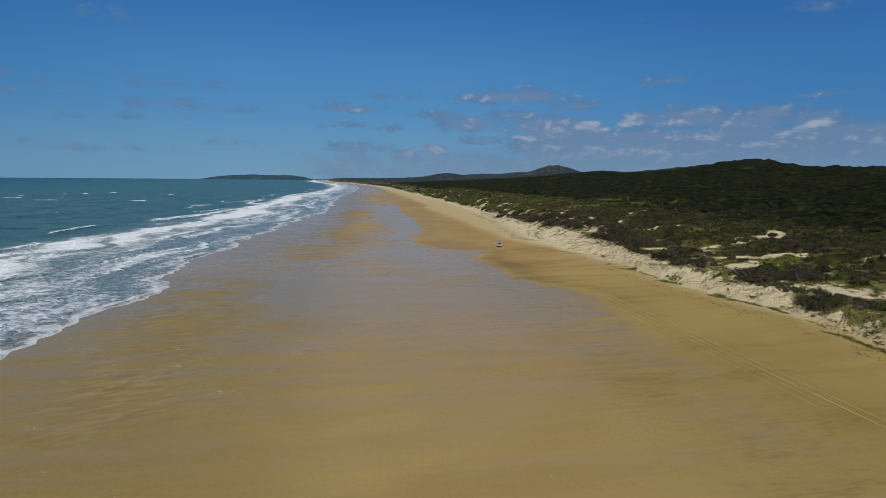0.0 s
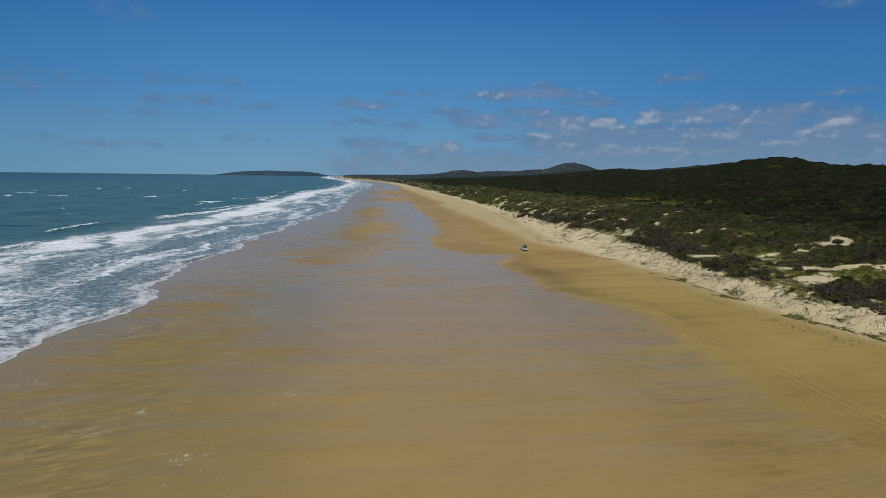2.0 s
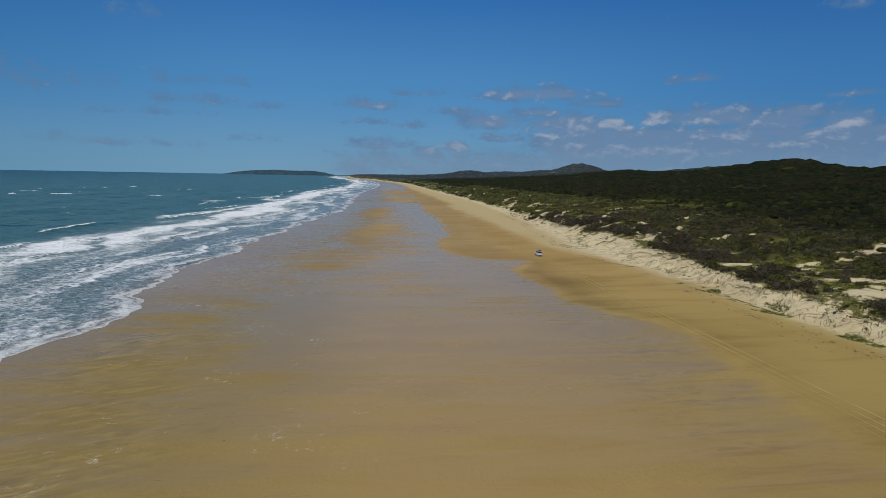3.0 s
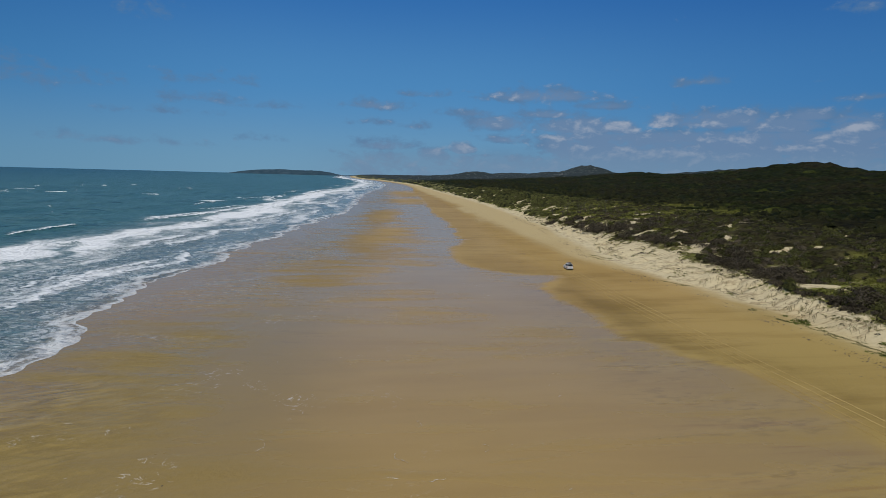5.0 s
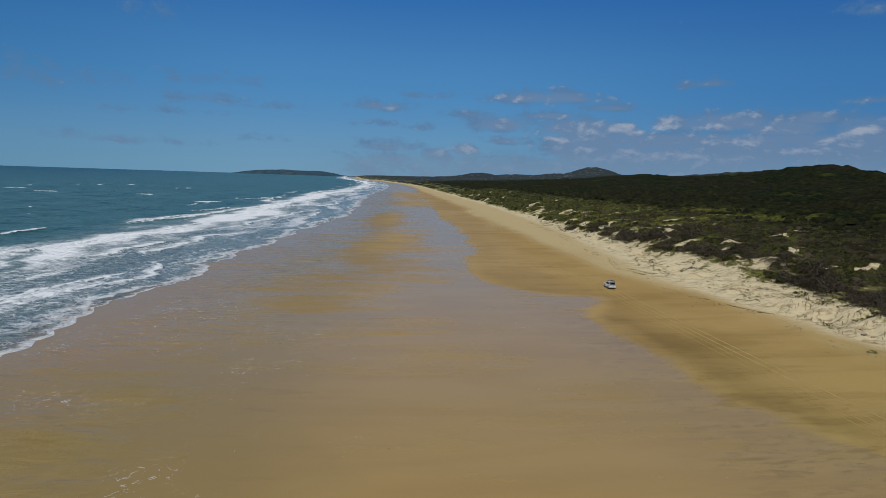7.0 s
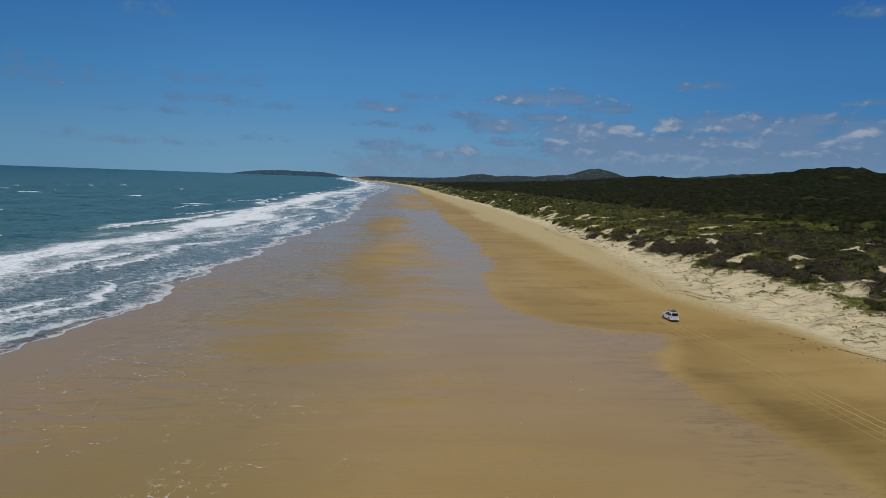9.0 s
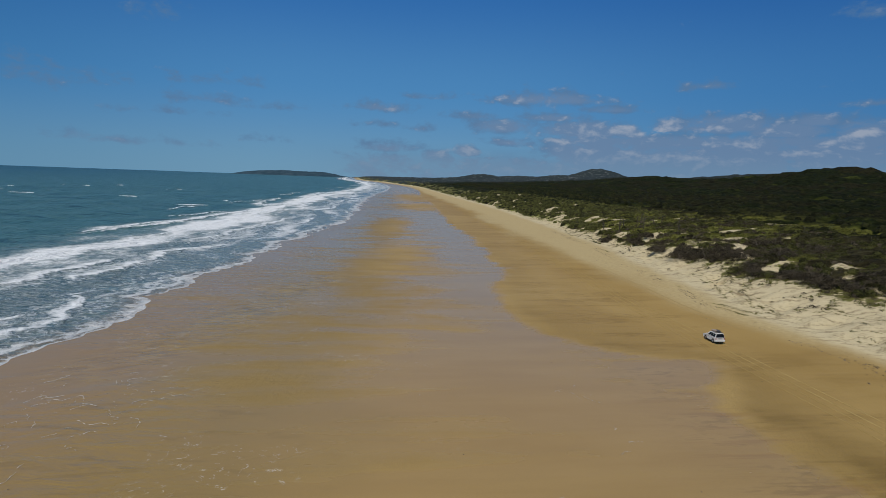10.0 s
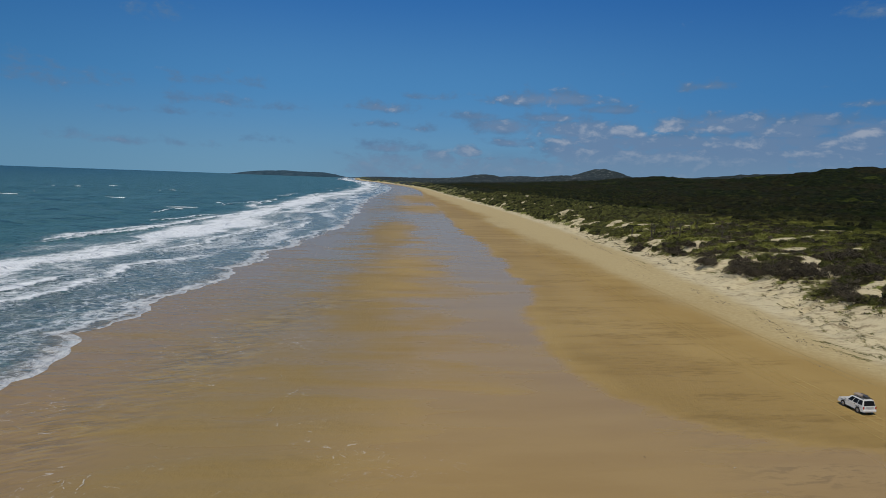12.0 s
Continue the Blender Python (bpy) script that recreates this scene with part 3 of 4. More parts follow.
def soak(u, y):
    """The darker, drenched margin beside the sheet of water."""
    edge = np.interp(y, *FILM_EDGE) + 2.5 + 3 * fbm(u / 8.0, y / 3.0, 3, 67)
    near = np.interp(y, [120, 155, 168, 195, 225, 300, 340], [0.65, 0.75, 1.0, 1.0, 0.45, 0.15, 0.0])
    return near * smooth((u - edge + 1.5) / 3) * np.exp(-np.clip(u - edge - 3, 0, None) / np.interp(y, [150, 165, 195, 230], [6.0, 12.0, 12.0, 5.0])) * np.clip(0.85 + 0.9 * fbm(u / 14.0, y / 30.0, 3, 66), 0, 1)


def rippled(u, y):
    """Where the ebbing water has left ripples in the sand."""
    first = np.exp(-((u + 33 + 0.12 * (y - 110)) / 9) ** 2) * smooth((y - 55) / 20) * smooth((145 - y) / 20)
    second = np.exp(-((u + 35 - 0.33 * (y - 219)) / 7) ** 2) * smooth((y - 196) / 14) * smooth((300 - y) / 30)
    return np.maximum(first, second) * np.clip(0.7 + 1.6 * fbm(u / 8.0, y / 8.0, 3, 68), 0, 1)


def steps(start, stop, first, grow):
    out, d = [start], first
    while out[-1] < stop:
        out.append(out[-1] + d)
        d *= grow
    return out


def sheet(name, X, Y, Z, mat, attrs=(), keep=None):
    """A mesh from a grid of places."""
    rows, cols = X.shape
    verts = np.stack((X, Y, Z), -1).reshape(-1, 3)
    i = np.arange(rows * cols).reshape(rows, cols)
    quads = np.stack((i[:-1, :-1], i[:-1, 1:], i[1:, 1:], i[1:, :-1]), -1).reshape(-1, 4)
    if keep is not None:
        quads = quads[keep[:-1, :-1].reshape(-1) | keep[1:, 1:].reshape(-1)]
    ob = new(name, mesh_of(name, verts, quads))
    for key, values in attrs:
        ob.data.attributes.new(key, "FLOAT", "POINT").data.foreach_set("value", np.ascontiguousarray(values, np.float32).reshape(-1))
    ob.data.materials.append(mat)
    return ob


def mesh_of(name, verts, faces, smooth_faces=True):
    me = bpy.data.meshes.new(name)
    verts, faces = np.asarray(verts, np.float32), np.asarray(faces, np.int32)
    me.vertices.add(len(verts))
    me.vertices.foreach_set("co", verts.reshape(-1))
    size = faces.shape[1]
    me.loops.add(faces.size)
    me.loops.foreach_set("vertex_index", faces.reshape(-1))
    me.polygons.add(len(faces))
    me.polygons.foreach_set("loop_start", np.arange(0, faces.size, size, dtype=np.int32))
    me.polygons.foreach_set("loop_total", np.full(len(faces), size, np.int32))
    me.polygons.foreach_set("use_smooth", np.full(len(faces), smooth_faces, bool))
    me.update(calc_edges=True)
    return me


# ---- ground ----
us = sorted([-u for u in steps(46, 3000, 3.0, 1.12)] + list(np.arange(-44, 70, 2.6)) + list(np.arange(70, 135, 0.8)) + steps(135.5, 3600, 1.0, 1.035))
ys = sorted([-u for u in steps(-40, 1500, 4.0, 1.15)] + list(np.arange(41.5, 70, 1.5)) + list(np.arange(70.5, 330, 1.0)) + steps(331, 4950, 1.3, 1.015))
U, Y = np.meshgrid(np.array(us), np.array(ys))
X = U + coast(Y)
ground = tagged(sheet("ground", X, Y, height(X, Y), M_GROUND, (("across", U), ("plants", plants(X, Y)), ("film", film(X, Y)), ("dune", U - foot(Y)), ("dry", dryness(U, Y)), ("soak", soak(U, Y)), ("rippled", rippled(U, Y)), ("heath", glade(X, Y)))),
                "ochre wet beach sand rising to pale dune sand", "ground", kind="structure")


# ---- sea ----
vs = np.array(list(np.arange(0, 150, 0.9)) + steps(150.5, 3300, 1.2, 1.06))
ys = np.array(sorted([-u for u in steps(-70, 1200, 4.0, 1.2)] + list(np.arange(71.5, 420, 1.6)) + steps(421, 4960, 1.7, 1.015)))
V, Y = np.meshgrid(vs, ys)
X = coast(Y) + shore(Y) - V
foam = np.zeros_like(V)
rise = np.zeros_like(V)
rng = random.Random(4)
for band, tall, tail, gap, length in ((17, 0.2, 8, 70, 60), (30, 0.3, 12, 60, 70), (43, 0.45, 17, 45, 90), (56, 0.7, 20, 40, 100), (69, 0.9, 18, 50, 110), (82, 1.0, 15, 80, 80), (98, 0.9, 7, 200, 45), (120, 0.8, 4, 420, 36)):
    y = 40 - rng.uniform(0, 80)
    while y < 3500:
        stretch = length * rng.uniform(0.4, 1.8) * (1 + y / 900)
        mid, half = y + stretch / 2, stretch / 2
        skew, off, power = rng.uniform(-0.16, 0.08), rng.uniform(-7, 7), rng.uniform(0.6, 1.0)
        line = band + off + skew * (Y - mid) + 16 * fbm(Y / 40.0, band * 1.0, 3, 71) + 5 * fbm(Y / 8.0, band * 2.0, 3, 72)
        along = smooth((half - np.abs(Y - mid)) / (0.45 * half))
        back = V - line                                   # behind the front, seaward
        front = smooth((back + 1.0) / 1.4) * np.exp(-np.clip(back, 0, None) / (tail * rng.uniform(0.4, 1.0)))
        foam = np.maximum(foam, power * along * front * (1.0 + 0.8 * fbm(X / 9.0, Y / 22.0, 3, 80)))
        foam = np.maximum(foam, along ** 0.5 * 1.15 * np.exp(-((back - 0.5) / 0.9) ** 2) * (0.85 + 0.6 * fbm(X / 4.0, Y / 7.0, 3, 85)))
        rise = np.maximum(rise, power * tall * along * np.exp(-(np.clip(-back, 0, None) / 0.9) ** 2) * np.exp(-(np.clip(back, 0, None) / 5.0) ** 2))
        y += stretch + gap * rng.uniform(0.2, 1.6)
surf = np.exp(-((V - 60 - 14 * fbm(Y / 90.0, 2.0, 2, 76)) / 24) ** 2)
streaks = fbm(V / 9.0 + 4 * fbm(X / 50.0, Y / 60.0, 2, 77), Y / 42.0, 4, 73)
foam = np.maximum(foam, surf * (0.76 + 1.3 * streaks))
foam = np.maximum(foam, smooth((95 - V) / 40) * smooth((V - 2) / 6) * (0.46 + 0.9 * streaks))
wash = np.clip(2.6 + 11 * fbm(Y / 26.0, 5.0, 3, 83), 0.0, 12)
foam = np.maximum(foam, np.exp(-(V / 0.8) ** 2) * (0.85 + 0.6 * fbm(X / 5.0, Y / 9.0, 2, 82)))
foam = np.maximum(foam, 0.85 * np.exp(-((V - wash) / 0.9) ** 2) + 0.66 * smooth((V - wash) / 1.5) * np.exp(-np.clip(V - wash, 0, None) / 9.0) * (0.85 + 0.8 * fbm(X / 3.0, Y / 5.0, 3, 87)))
foam = np.maximum(foam, 0.40 * np.exp(-((V - 3) / 6.0) ** 2) * (0.5 + 1.6 * fbm(X / 7.0, Y / 10.0, 3, 79)))
foam = np.maximum(foam, 0.80 * np.exp(-V / 12.0) * smooth((V + 0.5) / 1.5) * (0.85 + 1.3 * fbm(X / 4.0, Y / 7.0, 3, 86)))
swell = 0.5 * np.sin(V / 7.5 + 6 * fbm(X / 120.0, Y / 160.0, 3, 74)) * smooth((V - 40) / 100) + 0.18 * fbm(X / 5.0, Y / 7.0, 3, 75) * smooth(V / 60)
bed = height(X, Y) + 0.012
w = smooth(V / 9.0)
Z = bed * (1 - w) + np.maximum(bed, -0.16 + horizon_lift(Y)) * w + rise * smooth(V / 3) + swell
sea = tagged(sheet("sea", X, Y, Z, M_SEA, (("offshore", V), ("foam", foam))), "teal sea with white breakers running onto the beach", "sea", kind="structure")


# ---- whitecaps further out ----
caps_v, caps_f = [], []
for i in range(34):
    cv, cy = 96 + 480 * rng.random() ** 1.4, 170 + 900 * rng.random()
    cx = float(coast(cy) + shore(cy)) - cv
    long, thin, tall = rng.choice((0.6, 0.9, 1.4, 2.2, 3.2, 6.0, 9.0)) * rng.uniform(0.7, 1.3) * (1 + cy / 900), rng.uniform(0.2, 0.6) * (1 + cy / 700), rng.uniform(0.15, 0.45)
    turn = rng.uniform(-0.5, 0.35)
    base = len(caps_v)
    peak = rng.uniform(0.55, 0.85)
    for j in range(9):
        t = j / 8 * 2 - 1
        body = math.exp(-(((j / 8) - peak) / 0.16) ** 2) + 0.22 * math.sin(math.pi * j / 8)
        w, bend = thin * body * rng.uniform(0.6, 1.3) + 0.04, rng.uniform(-0.5, 0.5)
        crest = tall * body
        for off, up in ((-w, -0.3), (-w * 0.3 + bend, crest), (w * 1.5 + bend, -0.3)):
            px, py = long * t, off
            caps_v.append((cx + px * math.cos(turn) - py * math.sin(turn), cy + px * math.sin(turn) + py * math.cos(turn), 0.12 + float(horizon_lift(cy)) + up))
    caps_f += [(base + 3 * j + q, base + 3 * j + 3 + q, base + 3 * j + 4 + q, base + 3 * j + 1 + q) for j in range(8) for q in (0, 1)]
caps = new("whitecaps", mesh_of("whitecaps", caps_v, caps_f))
caps.data.materials.append(material("sea_foam", lambda k: k.put(Base_Color=k.mix(k.step(k.noise(k.at, 0.8, 5.0, 0.7), 0.4, 0.6), (0.40, 0.48, 0.50), (0.76, 0.79, 0.80)), Roughness=0.8)))
tagged(caps, "small white wave crests scattered over the open sea", "whitecaps", kind="stuff")


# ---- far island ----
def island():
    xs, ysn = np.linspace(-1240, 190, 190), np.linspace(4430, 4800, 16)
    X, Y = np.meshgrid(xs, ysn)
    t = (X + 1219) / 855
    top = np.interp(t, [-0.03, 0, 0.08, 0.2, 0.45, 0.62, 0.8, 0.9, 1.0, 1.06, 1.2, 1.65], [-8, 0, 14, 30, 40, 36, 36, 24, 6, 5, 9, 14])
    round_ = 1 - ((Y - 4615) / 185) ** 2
    Z = horizon_lift(Y) - 2 + (top + 7 * fbm(X / 40, Y / 60, 4, 81) * smooth((1.05 - t) / 0.1) + 4 * fbm(X / 60, Y / 60, 3, 84)) * np.sqrt(np.clip(round_, 0, 1)) - 6 * (round_ <= 0.01)
    return tagged(sheet("island", X, Y, Z, M_HAZED_ISLE), "low wooded headland far across the bay", "headland", kind="structure")


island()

# ---- closed scrub on the dunes and hills ----
us = np.array(list(np.arange(84, 260, 1.4)) + steps(261, 3500, 1.6, 1.03))
ys = np.array(sorted([-u for u in steps(-30, 500, 4.0, 1.15)] + list(np.arange(31.5, 420, 1.6)) + steps(421, 4930, 1.8, 1.016)))
U, Y = np.meshgrid(us, ys)
X = U + coast(Y)
cover_ = plants(X, Y)
bushy = 1.6 + 4.2 * fbm(X / 4.5, Y / 4.0, 3, 91) + 2.2 * fbm(X / 14.0, Y / 16.0, 2, 92)
tall_ = np.clip(bushy, 0.3, None) * (0.5 + 0.9 * smooth((U - 120) / 150) + 1.4 * smooth((U - 300) / 300))
tall_ = tall_ * (1 - 0.75 * glade(X, Y))
Z = height(X, Y) + tall_ * smooth((cover_ - 0.58) / 0.3) - 0.9 * (1 - smooth((cover_ - 0.54) / 0.1))
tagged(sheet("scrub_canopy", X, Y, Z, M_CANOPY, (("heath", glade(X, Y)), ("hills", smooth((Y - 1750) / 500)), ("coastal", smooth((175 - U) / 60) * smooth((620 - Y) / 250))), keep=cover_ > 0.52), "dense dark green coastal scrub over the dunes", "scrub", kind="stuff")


# ---- shrubs ----
def leaves(rnd, count, wide, tall, leaf, loose=0.55):
    """Sprays of leaves over a lumpy dome, three places each; they face outwards, more or less."""
    th, r = rnd.uniform(0, 2 * np.pi, count), np.sqrt(rnd.uniform(0.02, 1, count))
    lump = 1 + 0.16 * np.sin(3 * th + rnd.uniform(0, 6)) + 0.10 * np.sin(7 * th + rnd.uniform(0, 6))
    h = np.sqrt(np.clip(1 - r ** 2 * 0.95, 0, 1)) * rnd.uniform(0.72, 1.05, count) * (1 + 0.14 * np.sin(5 * r * np.cos(th) + rnd.uniform(0, 6)))
    c = np.stack((r * lump * np.cos(th) * wide, r * lump * np.sin(th) * wide, h * tall), -1)
    out = np.stack((r * np.cos(th), r * np.sin(th), h + 0.15), -1) + loose * rnd.normal(size=(count, 3))
    out /= np.linalg.norm(out, axis=1)[:, None]
    d1 = np.cross(out, rnd.normal(size=(count, 3))); d1 /= np.linalg.norm(d1, axis=1)[:, None]
    d2 = np.cross(out, d1)
    s = leaf * rnd.uniform(0.7, 1.5, (count, 1))
    v = np.stack((c + d1 * s * 1.3, c - d1 * s * 0.5 + d2 * s * 0.8, c - d1 * s * 0.5 - d2 * s * 0.8), 1)
    return v.reshape(-1, 3)


def dome(rnd, wide, tall, around=9, rings=3):
    """A lumpy closed crown: places and triangles."""
    verts, tris = [(0, 0, tall * rnd.uniform(0.85, 1.05))], []
    for i in range(rings):
        f = (i + 1) / rings
        for j in range(around):
            a, r = 2 * np.pi * (j + 0.5 * (i % 2)) / around, np.sin(f * 1.65) * wide * rnd.uniform(0.78, 1.18)
            verts.append((r * np.cos(a), r * np.sin(a), tall * np.cos(f * 1.65) * rnd.uniform(0.8, 1.2)))
    for j in range(around):
        tris.append((0, 1 + j, 1 + (j + 1) % around))
        for i in range(rings - 1):
            a, b = 1 + i * around, 1 + (i + 1) * around
            q, w = j, (j + 1) % around
            tris += [(a + q, b + q, b + w), (a + q, b + w, a + w)]
    return np.array(verts), np.array(tris)


def tuft(rnd, count, wide, tall, leaf, loose=0.55, core=0.0):
    """A plant of leaf sprays, with a closed core inside where core is given: places and triangles."""
    v = leaves(rnd, count, wide, tall, leaf, loose)
    f = np.arange(len(v)).reshape(-1, 3)
    if core:
        cv, cf = dome(rnd, wide * core, tall * core)
        f = np.concatenate((f, cf + len(v)))
        v = np.concatenate((v, cv))
    return v, f


def scatter(name, points, sizes, templates, mat, rnd, label, category):
    """Many plants as one mesh."""
    out, tris, count = [], [], 0
    for (x, y, z), s in zip(points, sizes):
        t, f = templates[rnd.integers(len(templates))]
        a = rnd.uniform(0, 2 * np.pi)
        ca, sa = np.cos(a), np.sin(a)
        p = np.empty_like(t)
        p[:, 0], p[:, 1], p[:, 2] = (t[:, 0] * ca - t[:, 1] * sa) * s, (t[:, 0] * sa + t[:, 1] * ca) * s, t[:, 2] * s * rnd.uniform(0.75, 1.2)
        out.append(p + (x, y, z))
        tris.append(f + count)
        count += len(t)
    ob = new(name, mesh_of(name, np.concatenate(out), np.concatenate(tris)))
    ob.data.materials.append(mat)
    return tagged(ob, label, category, kind="stuff")


rnd = np.random.default_rng(3)


def spots(count, u0, u1, y0, y1, lo, hi, power=1.0):
    u = rnd.uniform(u0, u1, count)
    y = y0 + (y1 - y0) * rnd.uniform(0, 1, count) ** power
    x = u + coast(y)
    v = plants(x, y)
    bench = smooth((u - 86) / 4) * smooth((132 - u) / 14) * smooth((160 - y) / 25)
    ok = (v > lo) & (v < hi) & (rnd.uniform(0, 1, count) > 0.55 * bench) & (rnd.uniform(0, 1, count) > 0.92 * glade(x, y))
    x, y = x[ok], y[ok]
    return np.stack((x, y, height(x, y)), -1)


leafy = [tuft(rnd, 60, 1.0, 1.0, 0.125, 0.6, 0.86) for _ in range(8)]
p = np.concatenate((spots(4450, 84, 170, 70, 420, 0.60, 9, 1.3), spots(2350, 150, 300, 60, 520, 0.60, 9, 1.4)))
scatter("scrub", p, rnd.uniform(0.7, 1.7, len(p)), leafy, M_SCRUB, rnd, "dark green windswept heath shrubs", "scrub")
p = spots(5200, 84, 165, 70, 420, 0.54, 1.1, 1.2)
scatter("twiggy_scrub", p, rnd.uniform(0.4, 1.3, len(p)), leafy, M_TWIG, rnd, "grey brown twiggy shrubs along the dune edge", "scrub")
crowns = [tuft(rnd, 8, 1.0, 1.0, 0.14, 0.6, 0.95) for _ in range(8)]
p = spots(16000, 158, 800, 110, 1700, 0.60, 9, 1.6)
p[:, 2] += rnd.uniform(0.3, 1.6, len(p))
scatter("woodland", p, rnd.uniform(0.9, 2.6, len(p)), crowns, M_WOOD, rnd, "dark green low woodland over the hills", "woodland")
p = spots(11000, 82, 150, 70, 430, 0.10, 0.62, 1.2)
scatter("edge_scrub", p, rnd.uniform(0.18, 0.6, len(p)), [tuft(rnd, 22, 1.0, 0.8, 0.20, 0.8) for _ in range(6)], M_TWIG, rnd, "small brown tussocks scattered over the dune sand", "scrub")
p = spots(3600, 84, 150, 400, 950, 0.58, 9, 1.5)
scatter("fringe_scrub", p, rnd.uniform(0.9, 2.0, len(p)), crowns, M_SCRUB, rnd, "brown and grey scrub along the far dune front", "scrub")
blade = [tuft(rnd, 10, 0.7, 0.16, 0.15) for _ in range(4)]
p = spots(14000, 82, 150, 60, 420, 0.22, 0.62, 1.2)
scatter("dune_grass", p, rnd.uniform(0.5, 1.4, len(p)), blade, M_GRASS, rnd, "yellow green grass on the dune sand", "grass")

low = [tuft(rnd, 9, 0.8, 0.34, 0.17) for _ in range(5)]
u, y = rnd.uniform(88, 195, 40000), 70 + 390 * rnd.uniform(0, 1, 40000) ** 1.15
x = u + coast(y)
ok = (glade(x, y) > 0.3) & (plants(x, y) > 0.40)
x, y = x[ok][:13000], y[ok][:13000]
p = np.stack((x, y, height(x, y) + 0.25 * smooth((plants(x, y) - 0.6) / 0.2)), -1)
scatter("low_heath", p, rnd.uniform(0.6, 1.4, len(p)), low, material("lime_heath", plant_look((0.045, 0.048, 0.013), (0.20, 0.205, 0.042))), rnd, "low lime green heath between the dune bushes", "heath")

# ---- bare twigs standing out of the scrub ----
def twigs(count, seed):
    """Thin bare sticks, three sides each: places and triangles."""
    r = np.random.default_rng(seed)
    p = spots(count, 88, 175, 75, 470, 0.55, 1.2, 1.3)
    long, thick = r.uniform(0.6, 1.7, len(p)), r.uniform(0.02, 0.045, len(p))
    way = r.normal(size=(len(p), 3)) * (0.6, 0.6, 0.25) + (0, 0, 0.8)
    way /= np.linalg.norm(way, axis=1)[:, None]
    foot_ = p + (0, 0, 0.55)
    tip = foot_ + way * long[:, None]
    rim = [foot_ + thick[:, None] * np.array((math.cos(a), math.sin(a), 0)) for a in (0.0, 2.1, 4.2)]
    verts = np.stack((*rim, tip), 1).reshape(-1, 3)
    base = 4 * np.arange(len(p))[:, None]
    return verts, np.concatenate([base + np.array([q]) for q in ((0, 1, 3), (1, 2, 3), (2, 0, 3))])


sticks = new("bare_twigs", mesh_of("bare_twigs", *twigs(9000, 61), False))
sticks.data.materials.append(material("grey_twigs", plant_look((0.10, 0.085, 0.065), (0.30, 0.27, 0.22))))
tagged(sticks, "bare grey twigs standing out of the dune scrub", "twigs", kind="stuff")

# ---- parts ----
def part(name, bm, mat, parent=None, label=""):
    """Links a bmesh as one mesh object under a thing or a part."""
    me = bpy.data.meshes.new(name)
    bm.to_mesh(me)
    bm.free()
    me.materials.append(mat)
    ob = new(name, me)
    if parent:
        ob.parent = parent
    return tagged(ob, label)


def plain(name, colour, rough=0.5, metal=0.0, spread=0.12, scale=3.0):
    def build(k):
        spot = k.noise(k.at, scale, 4.0, 0.6)
        low = tuple(c * (1 - spread) for c in colour)
        k.put(Base_Color=k.mix(k.step(spot, 0.3, 0.7), low, colour), Roughness=rough, Metallic=metal)
    return material(name, build)


def box_bm(x0, x1, y0, y1, z0, z1, bevel=0.0):
    bm = bmesh.new()
    bmesh.ops.create_cube(bm, size=1.0, matrix=Matrix.Translation(((x0 + x1) / 2, (y0 + y1) / 2, (z0 + z1) / 2)) @ Matrix.Diagonal((x1 - x0, y1 - y0, z1 - z0, 1)))
    if bevel:
        bmesh.ops.bevel(bm, geom=bm.edges[:], offset=bevel, segments=2, affect="EDGES", profile=0.6)
    return bm


def rod_bm(points, radius, sides=6):
    """A tapering round rod through points; radius: at the start and the end."""
    bm = bmesh.new()
    rings, count = [], len(points)
    for i, p in enumerate(points):
        ahead = Vector(points[min(i + 1, count - 1)]) - Vector(points[max(i - 1, 0)])
        turn = ahead.to_track_quat("Z", "Y")
        r = radius[0] + (radius[1] - radius[0]) * i / (count - 1)
        rings.append([bm.verts.new(Vector(p) + turn @ Vector((r * math.cos(a), r * math.sin(a), 0))) for a in [2 * math.pi * j / sides for j in range(sides)]])
    for a, b in zip(rings, rings[1:]):
        for j in range(sides):
            bm.faces.new((a[j], a[(j + 1) % sides], b[(j + 1) % sides], b[j]))
    bm.faces.new(rings[0][::-1]), bm.faces.new(rings[-1])
    return bm


def join(a, b):
    """Adds bmesh b to bmesh a."""
    made = [a.verts.new(v.co) for v in b.verts]
    for f in b.faces:
        a.faces.new([made[v.index] for v in f.verts])
    b.free()
    return a


def numbered(bm):
    bm.verts.index_update()
    return bm


M_BARK = plain("grey_bark", (0.17, 0.14, 0.11), 0.85, 0, 0.4)
M_SNAG = plain("dark_dead_wood", (0.075, 0.062, 0.050), 0.85, 0, 0.4)
M_PAINT = plain("white_paint", (0.64, 0.63, 0.60), 0.3, 0.0, 0.08)
M_GLASS = material("tinted_glass", lambda k: k.put(Base_Color=(0.010, 0.011, 0.012), Roughness=0.18, Specular_IOR_Level=0.18))
M_RUBBER = plain("tyre_rubber", (0.022, 0.021, 0.02), 0.8)
M_RIM = plain("alloy", (0.45, 0.45, 0.46), 0.35, 0.9)
M_TRIM = plain("black_plastic", (0.03, 0.03, 0.03), 0.55)
M_RED = plain("red_lens", (0.35, 0.015, 0.012), 0.2)
M_CLEAR = plain("clear_lens", (0.6, 0.62, 0.64), 0.15)
M_SILVER = plain("grey_cladding", (0.30, 0.30, 0.30), 0.45)


